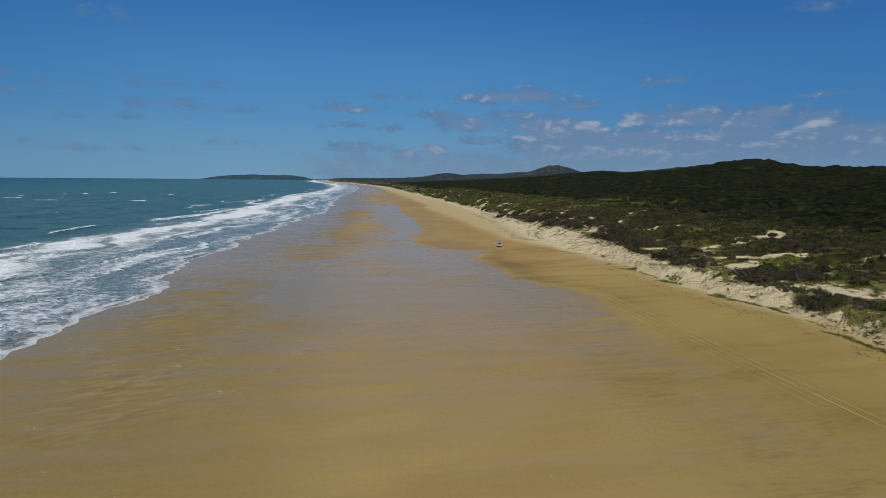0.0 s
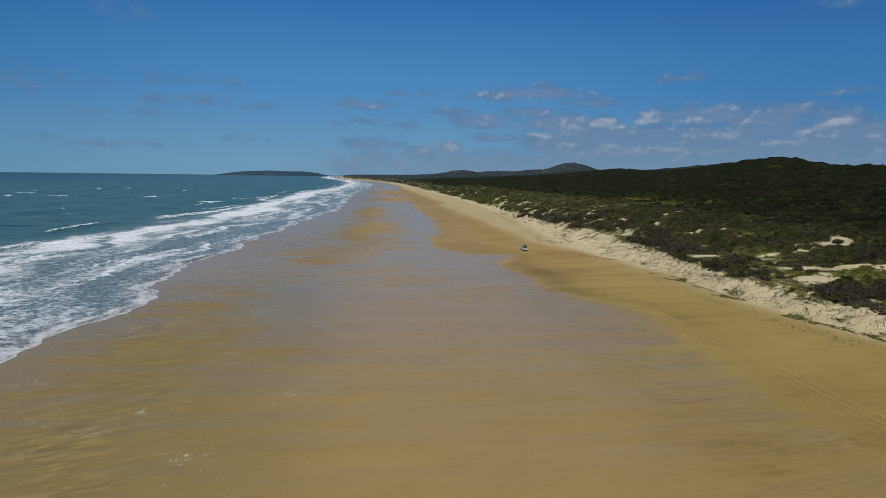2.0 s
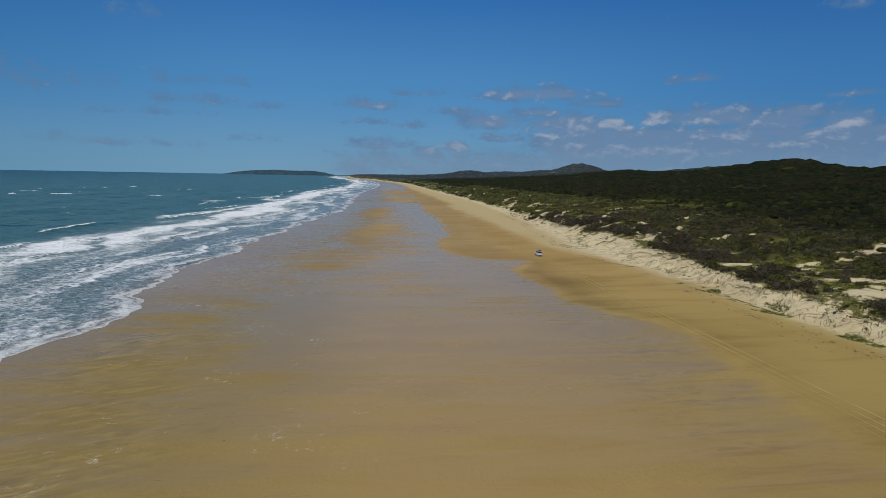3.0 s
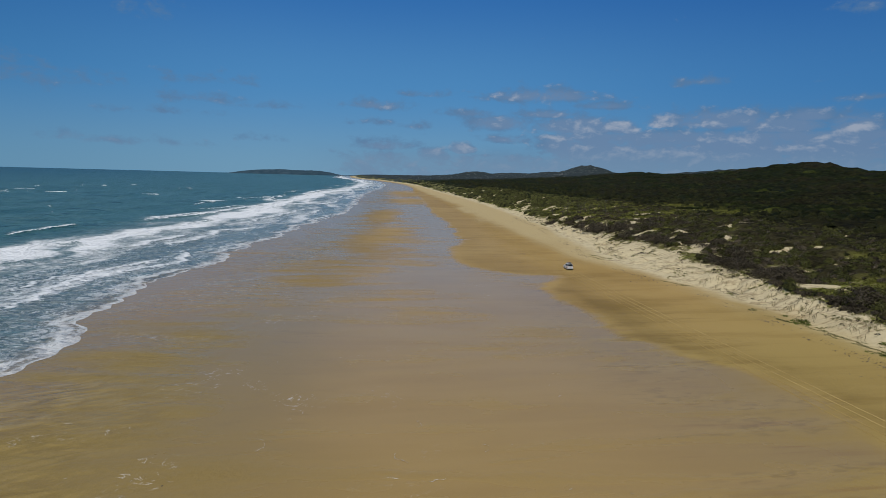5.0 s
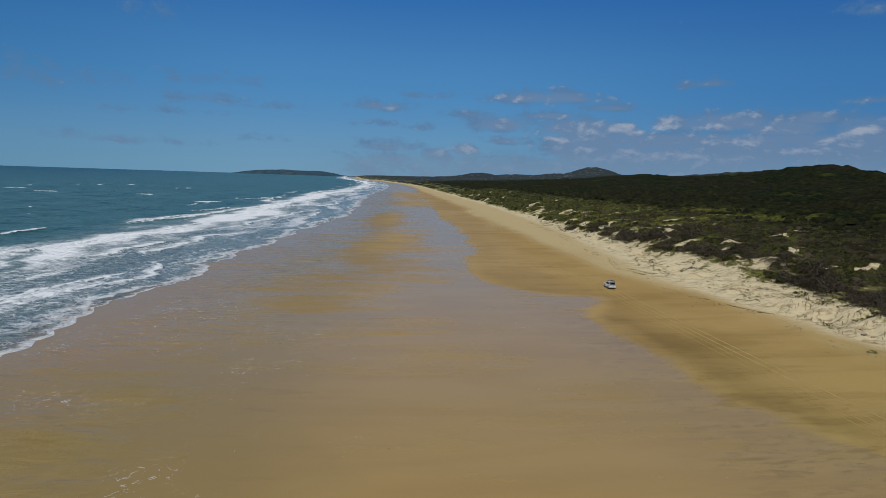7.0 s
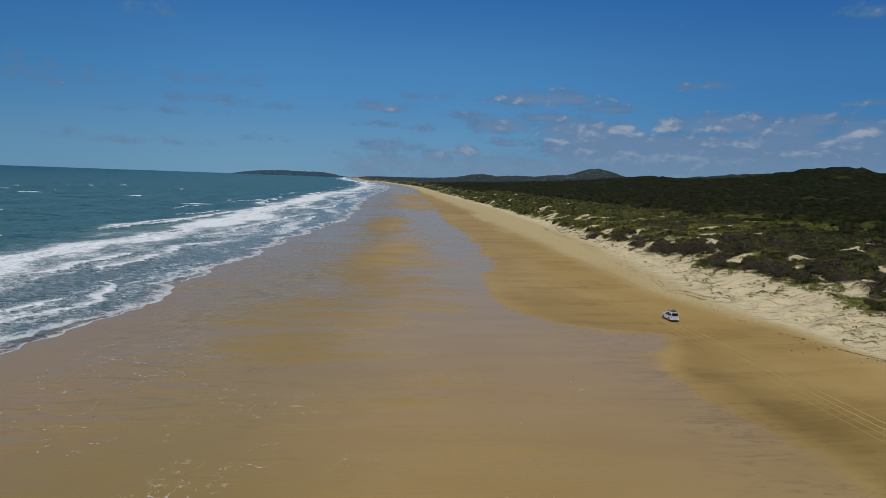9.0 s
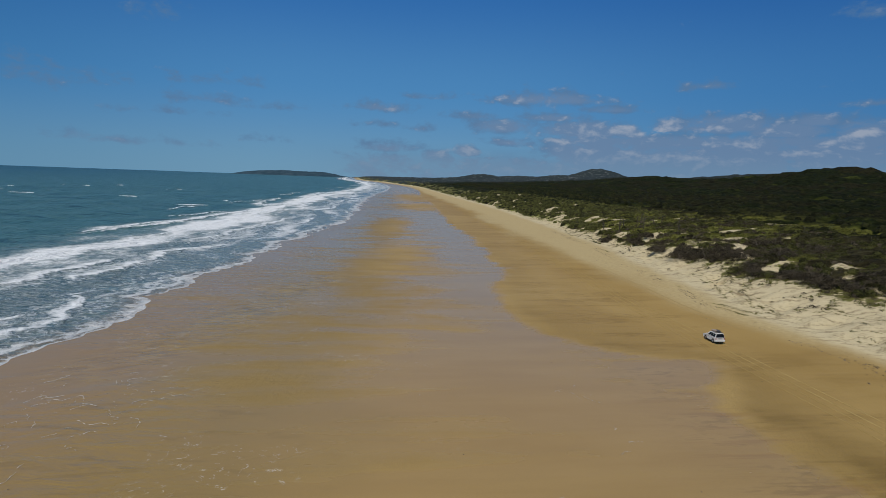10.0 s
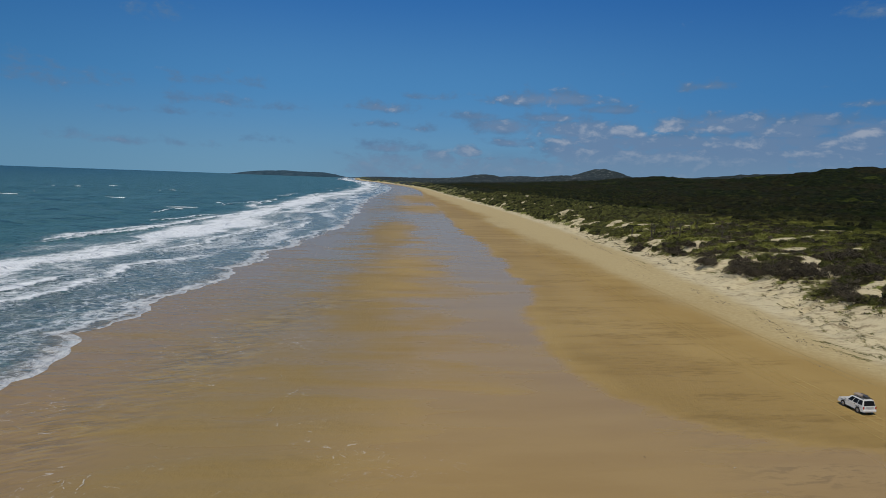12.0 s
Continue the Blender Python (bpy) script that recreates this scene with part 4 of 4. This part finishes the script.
# ---- bushes at the dune edge ----
def bush(seed, wide, tall, twiggy):
    r = np.random.default_rng(seed)
    root = new("bush")
    for i in range(9):
        a, lean = r.uniform(0, 2 * math.pi), r.uniform(0.25, 0.85) * wide
        tip = (lean * math.cos(a), lean * math.sin(a), tall * r.uniform(0.75, 1.15))
        mid = (tip[0] * 0.35 + r.uniform(-0.2, 0.2), tip[1] * 0.35 + r.uniform(-0.2, 0.2), tip[2] * 0.5)
        part("branch", rod_bm([(0.1 * math.cos(a), 0.1 * math.sin(a), -0.3), mid, tip], (0.09, 0.02), 5), M_BARK, root, "bare grey branch")
    lobes = [leaves(r, 420, wide, tall, 0.15, 0.8)]
    for i in range(5):
        a, off = r.uniform(0, 2 * math.pi), wide * r.uniform(0.5, 0.95)
        lobes.append(leaves(r, 160, wide * 0.55, tall * r.uniform(0.6, 1.05), 0.13, 0.8) + (off * math.cos(a), off * math.sin(a), 0))
    v = np.concatenate(lobes)
    crown = new("foliage", mesh_of("foliage", v, np.arange(len(v)).reshape(-1, 3), False))
    crown.data.materials.append(M_TWIG if twiggy else M_SCRUB)
    crown.parent = root
    return tagged(root, "dark brown twiggy bush on the pale dune edge" if twiggy else "dark green rounded bush on the dune slope", "bush", "dune bushes")


kinds = [bush(101, 2.6, 2.3, True), bush(102, 3.2, 2.6, True), bush(103, 2.2, 1.7, True), bush(104, 2.6, 2.1, False), bush(105, 1.8, 1.5, False)]
# the foremost bush of each clump: place and kind
CLUMPS = [(93, 313, 0), (95, 300, 1), (94, 294, 0), (96, 289, 1), (98, 285, 0), (101, 280, 1), (105, 277, 0), (109, 274, 1), (115, 277, 0), (121, 277, 1),
          (99, 324, 0), (98, 340, 2), (94, 266, 1), (93, 259, 3), (95, 250, 0), (95, 242, 1), (95, 232, 0), (100, 226, 1), (97, 236, 0), (100, 219, 1), (92, 200, 0),
          (93, 193, 1), (94, 187, 0), (93, 180, 1), (96, 175, 0), (96, 198, 2), (97, 183, 1), (91, 154, 0), (90, 118, 1), (97, 120, 0), (100, 114, 1), (94, 116, 0),
          (104, 118, 0), (121, 143, 1), (125, 133, 0), (117, 126, 3), (93, 362, 2), (100, 352, 0), (106, 296, 0), (118, 296, 1), (108, 240, 0), (104, 207, 0), (88, 96, 2), (91, 140, 4)]
scatterer = random.Random(12)
BUSHES = []
for x, y, k in CLUMPS:
    BUSHES.append((x, y, k))
    for more in range(2):
        BUSHES.append((x + scatterer.uniform(-1.5, 6.5), y + scatterer.uniform(0.5, 5.0), scatterer.choice((k, k, 0, 1, 3))))
turner = random.Random(9)
for i, (x, y, k) in enumerate(BUSHES):
    size = turner.uniform(0.7, 1.2)
    m = pose(x, y, float(height(x, y)) - 0.1, 0, 0, turner.uniform(0, 360)) @ Matrix.Diagonal((size, size, size * turner.uniform(0.8, 1.1), 1))
    if kinds[k].get("placed"):
        copy_thing(kinds[k], m)
    else:
        kinds[k].matrix_basis, kinds[k]["placed"] = m, 1
for ob in list(scene.objects):
    if "placed" in ob:
        del ob["placed"]


# ---- dead trees standing in the heath ----
def dead_tree(seed, tall):
    r = random.Random(seed)
    root = new("dead_tree")
    top = (r.uniform(-0.5, 0.5), r.uniform(-0.5, 0.5), tall)
    part("trunk", rod_bm([(0, 0, -0.4), (top[0] * 0.3, top[1] * 0.5, tall * 0.5), top], (0.24, 0.09), 7), M_SNAG, root)
    for i in range(5):
        z, a, long = tall * r.uniform(0.45, 0.95), r.uniform(0, 6.28), r.uniform(0.8, 1.8)
        f = z / tall
        base = (top[0] * f * f, top[1] * f, z)
        part("branch", rod_bm([base, (base[0] + long * 0.6 * math.cos(a), base[1] + long * 0.6 * math.sin(a), z + long * 0.3), (base[0] + long * math.cos(a), base[1] + long * math.sin(a), z + long * 0.9)], (0.11, 0.04), 5), M_SNAG, root)
    return tagged(root, "bare dead tree standing in the dune heath", "dead tree", "dead trees")


for i, (x, y, tall) in enumerate(((103, 378, 5.0), (107, 384, 4.2), (100, 371, 3.8), (112, 380, 4.4), (98, 386, 4.0), (117, 374, 3.6), (109, 366, 4.8), (121, 396, 4.0), (127, 386, 3.6), (118, 352, 3.4))):
    x = x + float(coast(y)) * 0.5
    dead_tree(200 + i, tall * 1.25).matrix_basis = pose(x, y, float(height(x, y)), 0, 0, 37 * i)


# ---- green creeper, grass and wrack along the foot of the dune ----
def along_foot(count, y0, y1, near, far, clump, seed, least):
    y = y0 + (y1 - y0) * rnd.uniform(0, 1, count) ** 1.2
    d = rnd.uniform(near, far, count)
    x = coast(y) + foot(y) + d
    ok = fbm(d / clump, y / (clump * 2.5), 3, seed) > least
    x, y = x[ok], y[ok]
    return np.stack((x, y, height(x, y)), -1)


p = along_foot(5000, 60, 160, -3.0, 2.5, 3.0, 301, 0.10)
scatter("beach_creeper", p, rnd.uniform(0.3, 0.8, len(p)), blade, material("creeper", plant_look((0.085, 0.105, 0.024), (0.20, 0.22, 0.05))), rnd, "bright green creeper along the foot of the dune", "creeper")
def runners(count, y0, y1, near, far):
    """Places along thin stems that creep over the sand, a little aslant to the beach."""
    y = y0 + (y1 - y0) * rnd.uniform(0, 1, count)
    d = rnd.uniform(near, far, count)
    line = fbm((d + 0.22 * y) / 1.7, y / 13.0, 3, 302)
    patch = fbm(d / 7.0, y / 22.0, 3, 306) - 0.010 * np.abs(d - 3)
    ok = (np.abs(line) < 0.024) & (patch > -0.04)
    x, y = (coast(y) + foot(y) + d)[ok], y[ok]
    return np.stack((x, y, height(x, y) + 0.02), -1)


stem = [tuft(rnd, 6, 0.32, 0.07, 0.10) for _ in range(5)]
p = runners(260000, 60, 440, -5, 12)
scatter("sand_grass", p, rnd.uniform(0.3, 0.7, len(p)), stem, material("olive_runners", plant_look((0.15, 0.14, 0.056), (0.30, 0.28, 0.12))), rnd, "thin olive grass runners on pale sand", "grass")


def trailing(count, y0, y1, seed):
    """Strands of root and grass that trail aslant down the face of the dune: places and quads."""
    r = np.random.default_rng(seed)
    y = r.uniform(y0, y1, count)
    d = r.uniform(-1.5, 1.0, count) + (lip(y) + 1.5) * r.uniform(0.05, 1.0, count)
    ok = fbm(d / 2.5, y / 4.0, 3, seed) > r.uniform(-0.25, 0.15, count)
    y, d = y[ok], d[ok]
    x = coast(y) + foot(y) + d
    long, wide, lean = r.uniform(0.5, 1.9, len(x)), r.uniform(0.02, 0.05, len(x)), r.normal(0.75, 0.25, len(x))
    rows = []
    for j in range(4):
        f = j / 3
        px, py = x - long * f * np.cos(lean), y - long * f * np.sin(lean) + 0.15 * np.sin(5 * f + x)
        w = wide * (1 - 0.6 * f)
        up = height(px, py) + 0.05
        rows.append(np.stack((np.stack((px - w, py + w, up), -1), np.stack((px + w, py - w, up + 0.03), -1)), 1))
    verts = np.stack(rows, 1).reshape(-1, 3)
    base = 8 * np.arange(len(x))[:, None]
    quads = np.concatenate([base + np.array([[2 * j, 2 * j + 1, 2 * j + 3, 2 * j + 2]]) for j in range(3)])
    return verts, quads


strands = new("dune_strands", mesh_of("dune_strands", *trailing(1900, 66, 192, 307)))
strands.data.materials.append(material("dry_strands", plant_look((0.15, 0.125, 0.066), (0.27, 0.235, 0.125))))
tagged(strands, "dry brown roots and grass trailing down the dune face", "grass", kind="stuff")
p = along_foot(1500, 60, 195, 6.5, 11.0, 4.0, 305, 0.03)
scatter("lip_scrub", p, rnd.uniform(0.25, 0.65, len(p)), leafy, M_TWIG, rnd, "brown scrub overhanging the lip of the dune scarp", "scrub")
chip = [tuft(rnd, 3, 0.3, 0.10, 0.16) for _ in range(5)]
p = np.concatenate((along_foot(2600, 55, 420, -7.5, -4.5, 2.0, 303, 0.05), along_foot(900, 55, 420, -14, -2, 3.0, 304, 0.12)))
scatter("wrack", p, rnd.uniform(0.25, 0.7, len(p)), chip, M_BARK, rnd, "dark dry weed and twigs washed up along the beach", "wrack")


p = np.stack((rnd.uniform(-32, 60, 80), rnd.uniform(45, 330, 80), np.zeros(80)), -1)
p[:, 2] = height(p[:, 0], p[:, 1])
scatter("driftwood_bits", p, rnd.uniform(0.15, 0.4, len(p)), chip, M_TRIM, rnd, "scattered black scraps of weed and driftwood on wet sand", "driftwood")


# ---- threads and flecks of foam left on the wet flat ----
def foam_threads(count, u0, u1, y0, y1, long, wide, seed, least):
    """Short crooked ribbons lying on the sand."""
    r = random.Random(seed)
    verts, faces = [], []
    while count:
        x, y = r.uniform(u0, u1), r.uniform(y0, y1)
        if float(fbm(x / 11.0, y / 14.0, 3, seed)) < least:
            continue
        count -= 1
        a, size, knots = r.gauss(0.5, 0.7), long * r.uniform(0.3, 1.2), 15
        base = len(verts)
        for j in range(knots):
            w = wide * r.uniform(0.2, 1.7) * (0.3 if j in (0, knots - 1) else 1.0)
            nx, ny = -math.sin(a) * w, math.cos(a) * w
            z = float(height(x, y)) + 0.03
            verts += [(x - nx, y - ny, z), (x + nx, y + ny, z + 0.012)]
            a += r.gauss(0, 0.55)
            x, y = x + math.cos(a) * size / knots, y + math.sin(a) * size / knots
        faces += [(base + 2 * j, base + 2 * j + 2, base + 2 * j + 3, base + 2 * j + 1) for j in range(knots - 1) if r.random() < 0.62]
    return verts, faces


sets = [foam_threads(30, -46, -24, 172, 208, 5.0, 0.04, 507, 0.02), foam_threads(46, -44, -12, 150, 250, 4.2, 0.034, 501, 0.08), foam_threads(26, -40, 15, 60, 150, 2.6, 0.036, 502, 0.10), foam_threads(230, -46, -16, 90, 380, 0.7, 0.034, 503, 0.06),
        foam_threads(50, -14, 35, 90, 330, 0.7, 0.036, 504, 0.10), foam_threads(130, -42, -20, 240, 420, 1.1, 0.042, 505, 0.07), foam_threads(12, 8, 26, 180, 198, 2.0, 0.038, 506, 0.0)]
verts, faces = [], []
for v, f in sets:
    faces += [tuple(i + len(verts) for i in q) for q in f]
    verts += v
foam_ob = new("foam_threads", mesh_of("foam_threads", verts, faces))
foam_ob.data.materials.append(plain("dried_foam", (0.52, 0.47, 0.38), 0.8, 0.0, 0.3, 2.0))
tagged(foam_ob, "thin white threads of sea foam left on wet sand", "sea foam", kind="stuff")


# ---- tyre tracks ----
def drive_line(y):
    """The line along which cars keep to the firm sand."""
    return np.interp(y, [30, 91, 120, 141, 175, 212, 245, 350, 600], [58.8, 58.4, 57.9, 57.4, 56.7, 56.2, 55.6, 57.0, 62.0])


def track(name, offset, y0, y1, seed, mat, wide=0.2, sway=1.0):
    ys_ = np.arange(y0, y1, 0.7)
    mid = drive_line(ys_) + offset + sway * fbm(ys_ / 60.0, seed * 1.0, 2, seed)
    for side in (-0.75, 0.75):
        xs_ = np.stack([mid + side + w for w in (-wide / 2, -wide / 4, wide / 4, wide / 2)], 1)
        YY = np.repeat(ys_[:, None], 4, 1)
        ZZ = height(xs_, YY) + np.array([0.012, 0.05, 0.05, 0.012])
        ob = sheet(name, xs_, YY, ZZ, mat)
        tagged(ob, "pale wheel rut pressed into the damp sand", "tyre track", "tyre tracks", "structure")


def rut_look(base, light):
    def build(k):
        patchy = k.noise(k.at, 0.5, 4.0, 0.65, 0.3, (1.0, 0.3, 1.0))
        k.put(Base_Color=k.mix(k.step(patchy, 0.40, 0.62), base, light), Roughness=0.9, Specular_IOR_Level=0.1)
    return build


M_RUT = material("churned_sand", rut_look((0.295, 0.208, 0.074), (0.355, 0.258, 0.098)))
M_OLD_RUT = material("old_rut", rut_look((0.285, 0.20, 0.070), (0.32, 0.228, 0.084)))
track("tyre_track", 0.0, 30, 600, 401, M_RUT, 0.2, 0.0)
track("tyre_track", -2.9, 60, 330, 402, M_OLD_RUT, 0.14)
track("tyre_track", 9.0, 225, 300, 404, material("soft_rut", rut_look((0.300, 0.225, 0.098), (0.335, 0.252, 0.112))), 0.16)


# ---- car ----
def car():
    root = new("car")
    # side view of the lower body, with wheel arches
    outline = [(2.36, 0.42), (2.42, 0.62), (2.38, 0.86), (2.26, 0.99), (1.9, 1.06), (1.12, 1.14), (-2.28, 1.14), (-2.38, 0.95), (-2.42, 0.62), (-2.36, 0.42)]
    for c in (-1.40, 1.40):
        outline += [(c - 0.47 * math.cos(a), 0.38 + 0.47 * math.sin(a)) for a in [math.pi * i / 10 for i in range(11)]]
    bm = bmesh.new()
    left = [bm.verts.new((-0.92, y, z)) for y, z in outline]
    face = bm.faces.new(left)
    moved = bmesh.ops.extrude_face_region(bm, geom=[face])
    bmesh.ops.translate(bm, vec=(1.84, 0, 0), verts=[g for g in moved["geom"] if isinstance(g, bmesh.types.BMVert)])
    bmesh.ops.bevel(bm, geom=[e for e in bm.edges if abs(e.verts[0].co.x - e.verts[1].co.x) < 0.01 and min(v.co.z for v in e.verts) > 0.86], offset=0.07, segments=3, affect="EDGES")
    bmesh.ops.recalc_face_normals(bm, faces=bm.faces[:])
    part("body", bm, M_PAINT, root, "glossy white body")
    low = [(-0.90, 1.18, 1.12), (0.90, 1.18, 1.12), (0.90, -2.30, 1.12), (-0.90, -2.30, 1.12)]
    top = [(-0.70, 0.30, 1.80), (0.70, 0.30, 1.80), (0.70, -2.06, 1.82), (-0.70, -2.06, 1.82)]
    bm = bmesh.new()
    lv, tv = [bm.verts.new(p) for p in low], [bm.verts.new(p) for p in top]
    for i in range(4):
        bm.faces.new((lv[i], lv[(i + 1) % 4], tv[(i + 1) % 4], tv[i]))
    bm.faces.new(tv)
    bm.faces.new(lv[::-1])
    bmesh.ops.bevel(bm, geom=[e for e in bm.edges if max(v.co.z for v in e.verts) > 1.5], offset=0.06, segments=3, affect="EDGES")
    bmesh.ops.recalc_face_normals(bm, faces=bm.faces[:])
    part("cabin", bm, M_PAINT, root, "white cabin with slanting pillars")

    def pane(name, side, s0, s1, h0, h1):
        a, b, c, d = Vector(low[side]), Vector(low[(side + 1) % 4]), Vector(top[(side + 1) % 4]), Vector(top[side])
        out = (b - a).cross(d - a).normalized()
        if out.dot((a + c) / 2 - Vector((0, -0.5, 1.4))) < 0:
            out = -out
        at = lambda p, q: (a + (b - a) * p) * (1 - q) + (d + (c - d) * p) * q
        bm = bmesh.new()
        inner = [bm.verts.new(at(p, q)) for p, q in ((s0, h0), (s1, h0), (s1, h1), (s0, h1))]
        outer = [bm.verts.new(v.co + out * 0.012) for v in inner]
        bm.faces.new(outer), bm.faces.new(inner[::-1])
        for i in range(4):
            bm.faces.new((inner[i], inner[(i + 1) % 4], outer[(i + 1) % 4], outer[i]))
        bmesh.ops.recalc_face_normals(bm, faces=bm.faces[:])
        part(name, bm, M_GLASS, root, "dark tinted glass")

    pane("windscreen", 0, 0.06, 0.94, 0.08, 0.90)
    pane("rear_window", 2, 0.05, 0.95, 0.06, 0.90)
    for side in (1, 3):
        for s0, s1 in ((0.14, 0.38), (0.41, 0.66), (0.69, 0.94)):
            a, b = (s0, s1) if side == 1 else (1 - s1, 1 - s0)
            pane("side_window", side, a, b, 0.08, 0.88)
    for x in (-0.93, 0.93):
        for y in (-1.40, 1.40):
            bm = bmesh.new()
            prof = [(0.22, -0.11), (0.36, -0.12), (0.385, -0.08), (0.39, 0.0), (0.385, 0.08), (0.36, 0.12), (0.22, 0.11)]
            rings = [[bm.verts.new((w, r * math.cos(t), r * math.sin(t))) for r, w in prof] for t in [2 * math.pi * j / 28 for j in range(28)]]
            for i in range(28):
                for j in range(len(prof)):
                    bm.faces.new((rings[i][j], rings[i][(j + 1) % 7], rings[(i + 1) % 28][(j + 1) % 7], rings[(i + 1) % 28][j]))
            bmesh.ops.recalc_face_normals(bm, faces=bm.faces[:])
            wheel = new("wheel")
            wheel.parent = root
            wheel.location = (x - 0.10 * (1 if x > 0 else -1), y, 0.39)
            part("tyre", bm, M_RUBBER, wheel)
            bm = bmesh.new()
            bmesh.ops.create_cone(bm, cap_ends=True, segments=20, radius1=0.23, radius2=0.23, depth=0.17, matrix=Matrix.Rotation(math.pi / 2, 4, "Y"))
            for j in range(6):
                t = 2 * math.pi * j / 6
                join(bm, numbered(rod_bm([(0.1 * (1 if x > 0 else -1), 0, 0), (0.1 * (1 if x > 0 else -1), 0.2 * math.cos(t), 0.2 * math.sin(t))], (0.035, 0.025), 5)))
            part("rim", bm, M_RIM, wheel, "silver alloy rim")
            part("wheel_arch", box_bm(x - 0.02, x + 0.02, y - 0.50, y + 0.50, 0.86, 0.92, 0.015), M_SILVER, root)
    part("rear_bumper", box_bm(-0.90, 0.90, -2.50, -2.34, 0.42, 0.68, 0.04), M_PAINT, root)
    part("front_bumper", box_bm(-0.90, 0.90, 2.34, 2.52, 0.40, 0.66, 0.04), M_PAINT, root)
    part("grille", box_bm(-0.45, 0.45, 2.38, 2.44, 0.70, 0.90, 0.015), M_TRIM, root)
    part("tailgate_trim", box_bm(-0.55, 0.55, -2.44, -2.40, 0.98, 1.05, 0.01), M_RIM, root, "chrome strip")
    part("number_plate", box_bm(-0.19, 0.19, -2.445, -2.42, 0.78, 0.88), M_CLEAR, root, "blank pale plate")
    for x in (-1, 1):
        part("tail_light", box_bm(x * 0.84 - 0.07, x * 0.84 + 0.07, -2.43, -2.33, 0.80, 1.10, 0.02), M_RED, root, "red tail light")
        part("headlight", box_bm(x * 0.70 - 0.18, x * 0.70 + 0.18, 2.30, 2.41, 0.76, 0.93, 0.03), M_CLEAR, root, "clear headlight")
        part("side_mirror", box_bm(x * 1.02 - 0.09, x * 1.02 + 0.09, 0.88, 1.00, 1.16, 1.34, 0.03), M_PAINT, root)
        part("side_step", box_bm(x * 0.92 - 0.09, x * 0.92 + 0.09, -0.85, 0.85, 0.36, 0.42, 0.015), M_TRIM, root)
        part("roof_rail", rod_bm([(x * 0.62, 0.15, 1.84), (x * 0.62, 0.0, 1.90), (x * 0.62, -1.8, 1.92), (x * 0.62, -1.95, 1.85)], (0.025, 0.025), 6), M_TRIM, root)
        for y in (0.35, -0.75, -1.45):
            part("door_handle", box_bm(x * 0.925 - 0.02, x * 0.925 + 0.02, y - 0.09, y + 0.09, 1.00, 1.03, 0.008), M_TRIM, root)
    for y in (-0.15, -0.65, -1.15, -1.65):
        part("rack_bar", box_bm(-0.66, 0.66, y - 0.03, y + 0.03, 1.905, 1.945, 0.01), M_TRIM, root)
    part("exhaust", rod_bm([(0.5, -2.2, 0.36), (0.5, -2.52, 0.36)], (0.03, 0.03), 8), M_RIM, root)
    return tagged(root, "white four wheel drive with loaded roof rack on the beach sand", "car")


CAR_X, CAR_Y = 56.15, 218.3
suv = car()
for ob in suv.children:
    if ob.type == "MESH":
        for v in ob.data.vertices:
            v.co.y *= 0.80
    else:
        ob.location.y *= 0.80
car_z = float(height(CAR_X, CAR_Y)) + 0.02
suv.matrix_basis = pose(CAR_X, CAR_Y, car_z, 0, 0, 1.0) @ Matrix.Diagonal((0.95, 0.95, 0.98, 1))


def bag(name, wide, long, tall, mat, label, at, turn):
    bm = box_bm(-wide / 2, wide / 2, -long / 2, long / 2, 0, tall, min(wide, long, tall) * 0.3)
    bmesh.ops.subdivide_edges(bm, edges=bm.edges[:], cuts=1, use_grid_fill=True)
    for v in bm.verts:
        v.co += 0.03 * noise.noise_vector(v.co * 3.0 + Vector((long, wide, 0)))
        v.co.z = max(v.co.z, 0.0)
    ob = part(name, bm, mat)
    ob.matrix_basis = pose(CAR_X, CAR_Y, car_z, 0, 0, 1.0) @ Matrix.Diagonal((0.95, 0.95, 0.98, 1)) @ pose(at[0], at[1] * 0.8, at[2], 0, 0, turn)
    return tagged(ob, label, "luggage")


bag("roof_bag", 0.75, 0.95, 0.22, plain("brown_canvas", (0.30, 0.24, 0.19), 0.8), "pale brown canvas bag tied on the roof rack", (-0.15, -0.45, 1.945), 6)
bag("roof_crate", 0.55, 0.60, 0.24, plain("dark_plastic", (0.06, 0.06, 0.06), 0.5), "dark plastic crate on the roof rack", (0.10, -1.35, 1.945), -4)
bag("spare_bag", 0.35, 0.9, 0.18, M_TRIM, "black bag lashed along the roof rack", (0.45, -0.5, 1.945), 2)
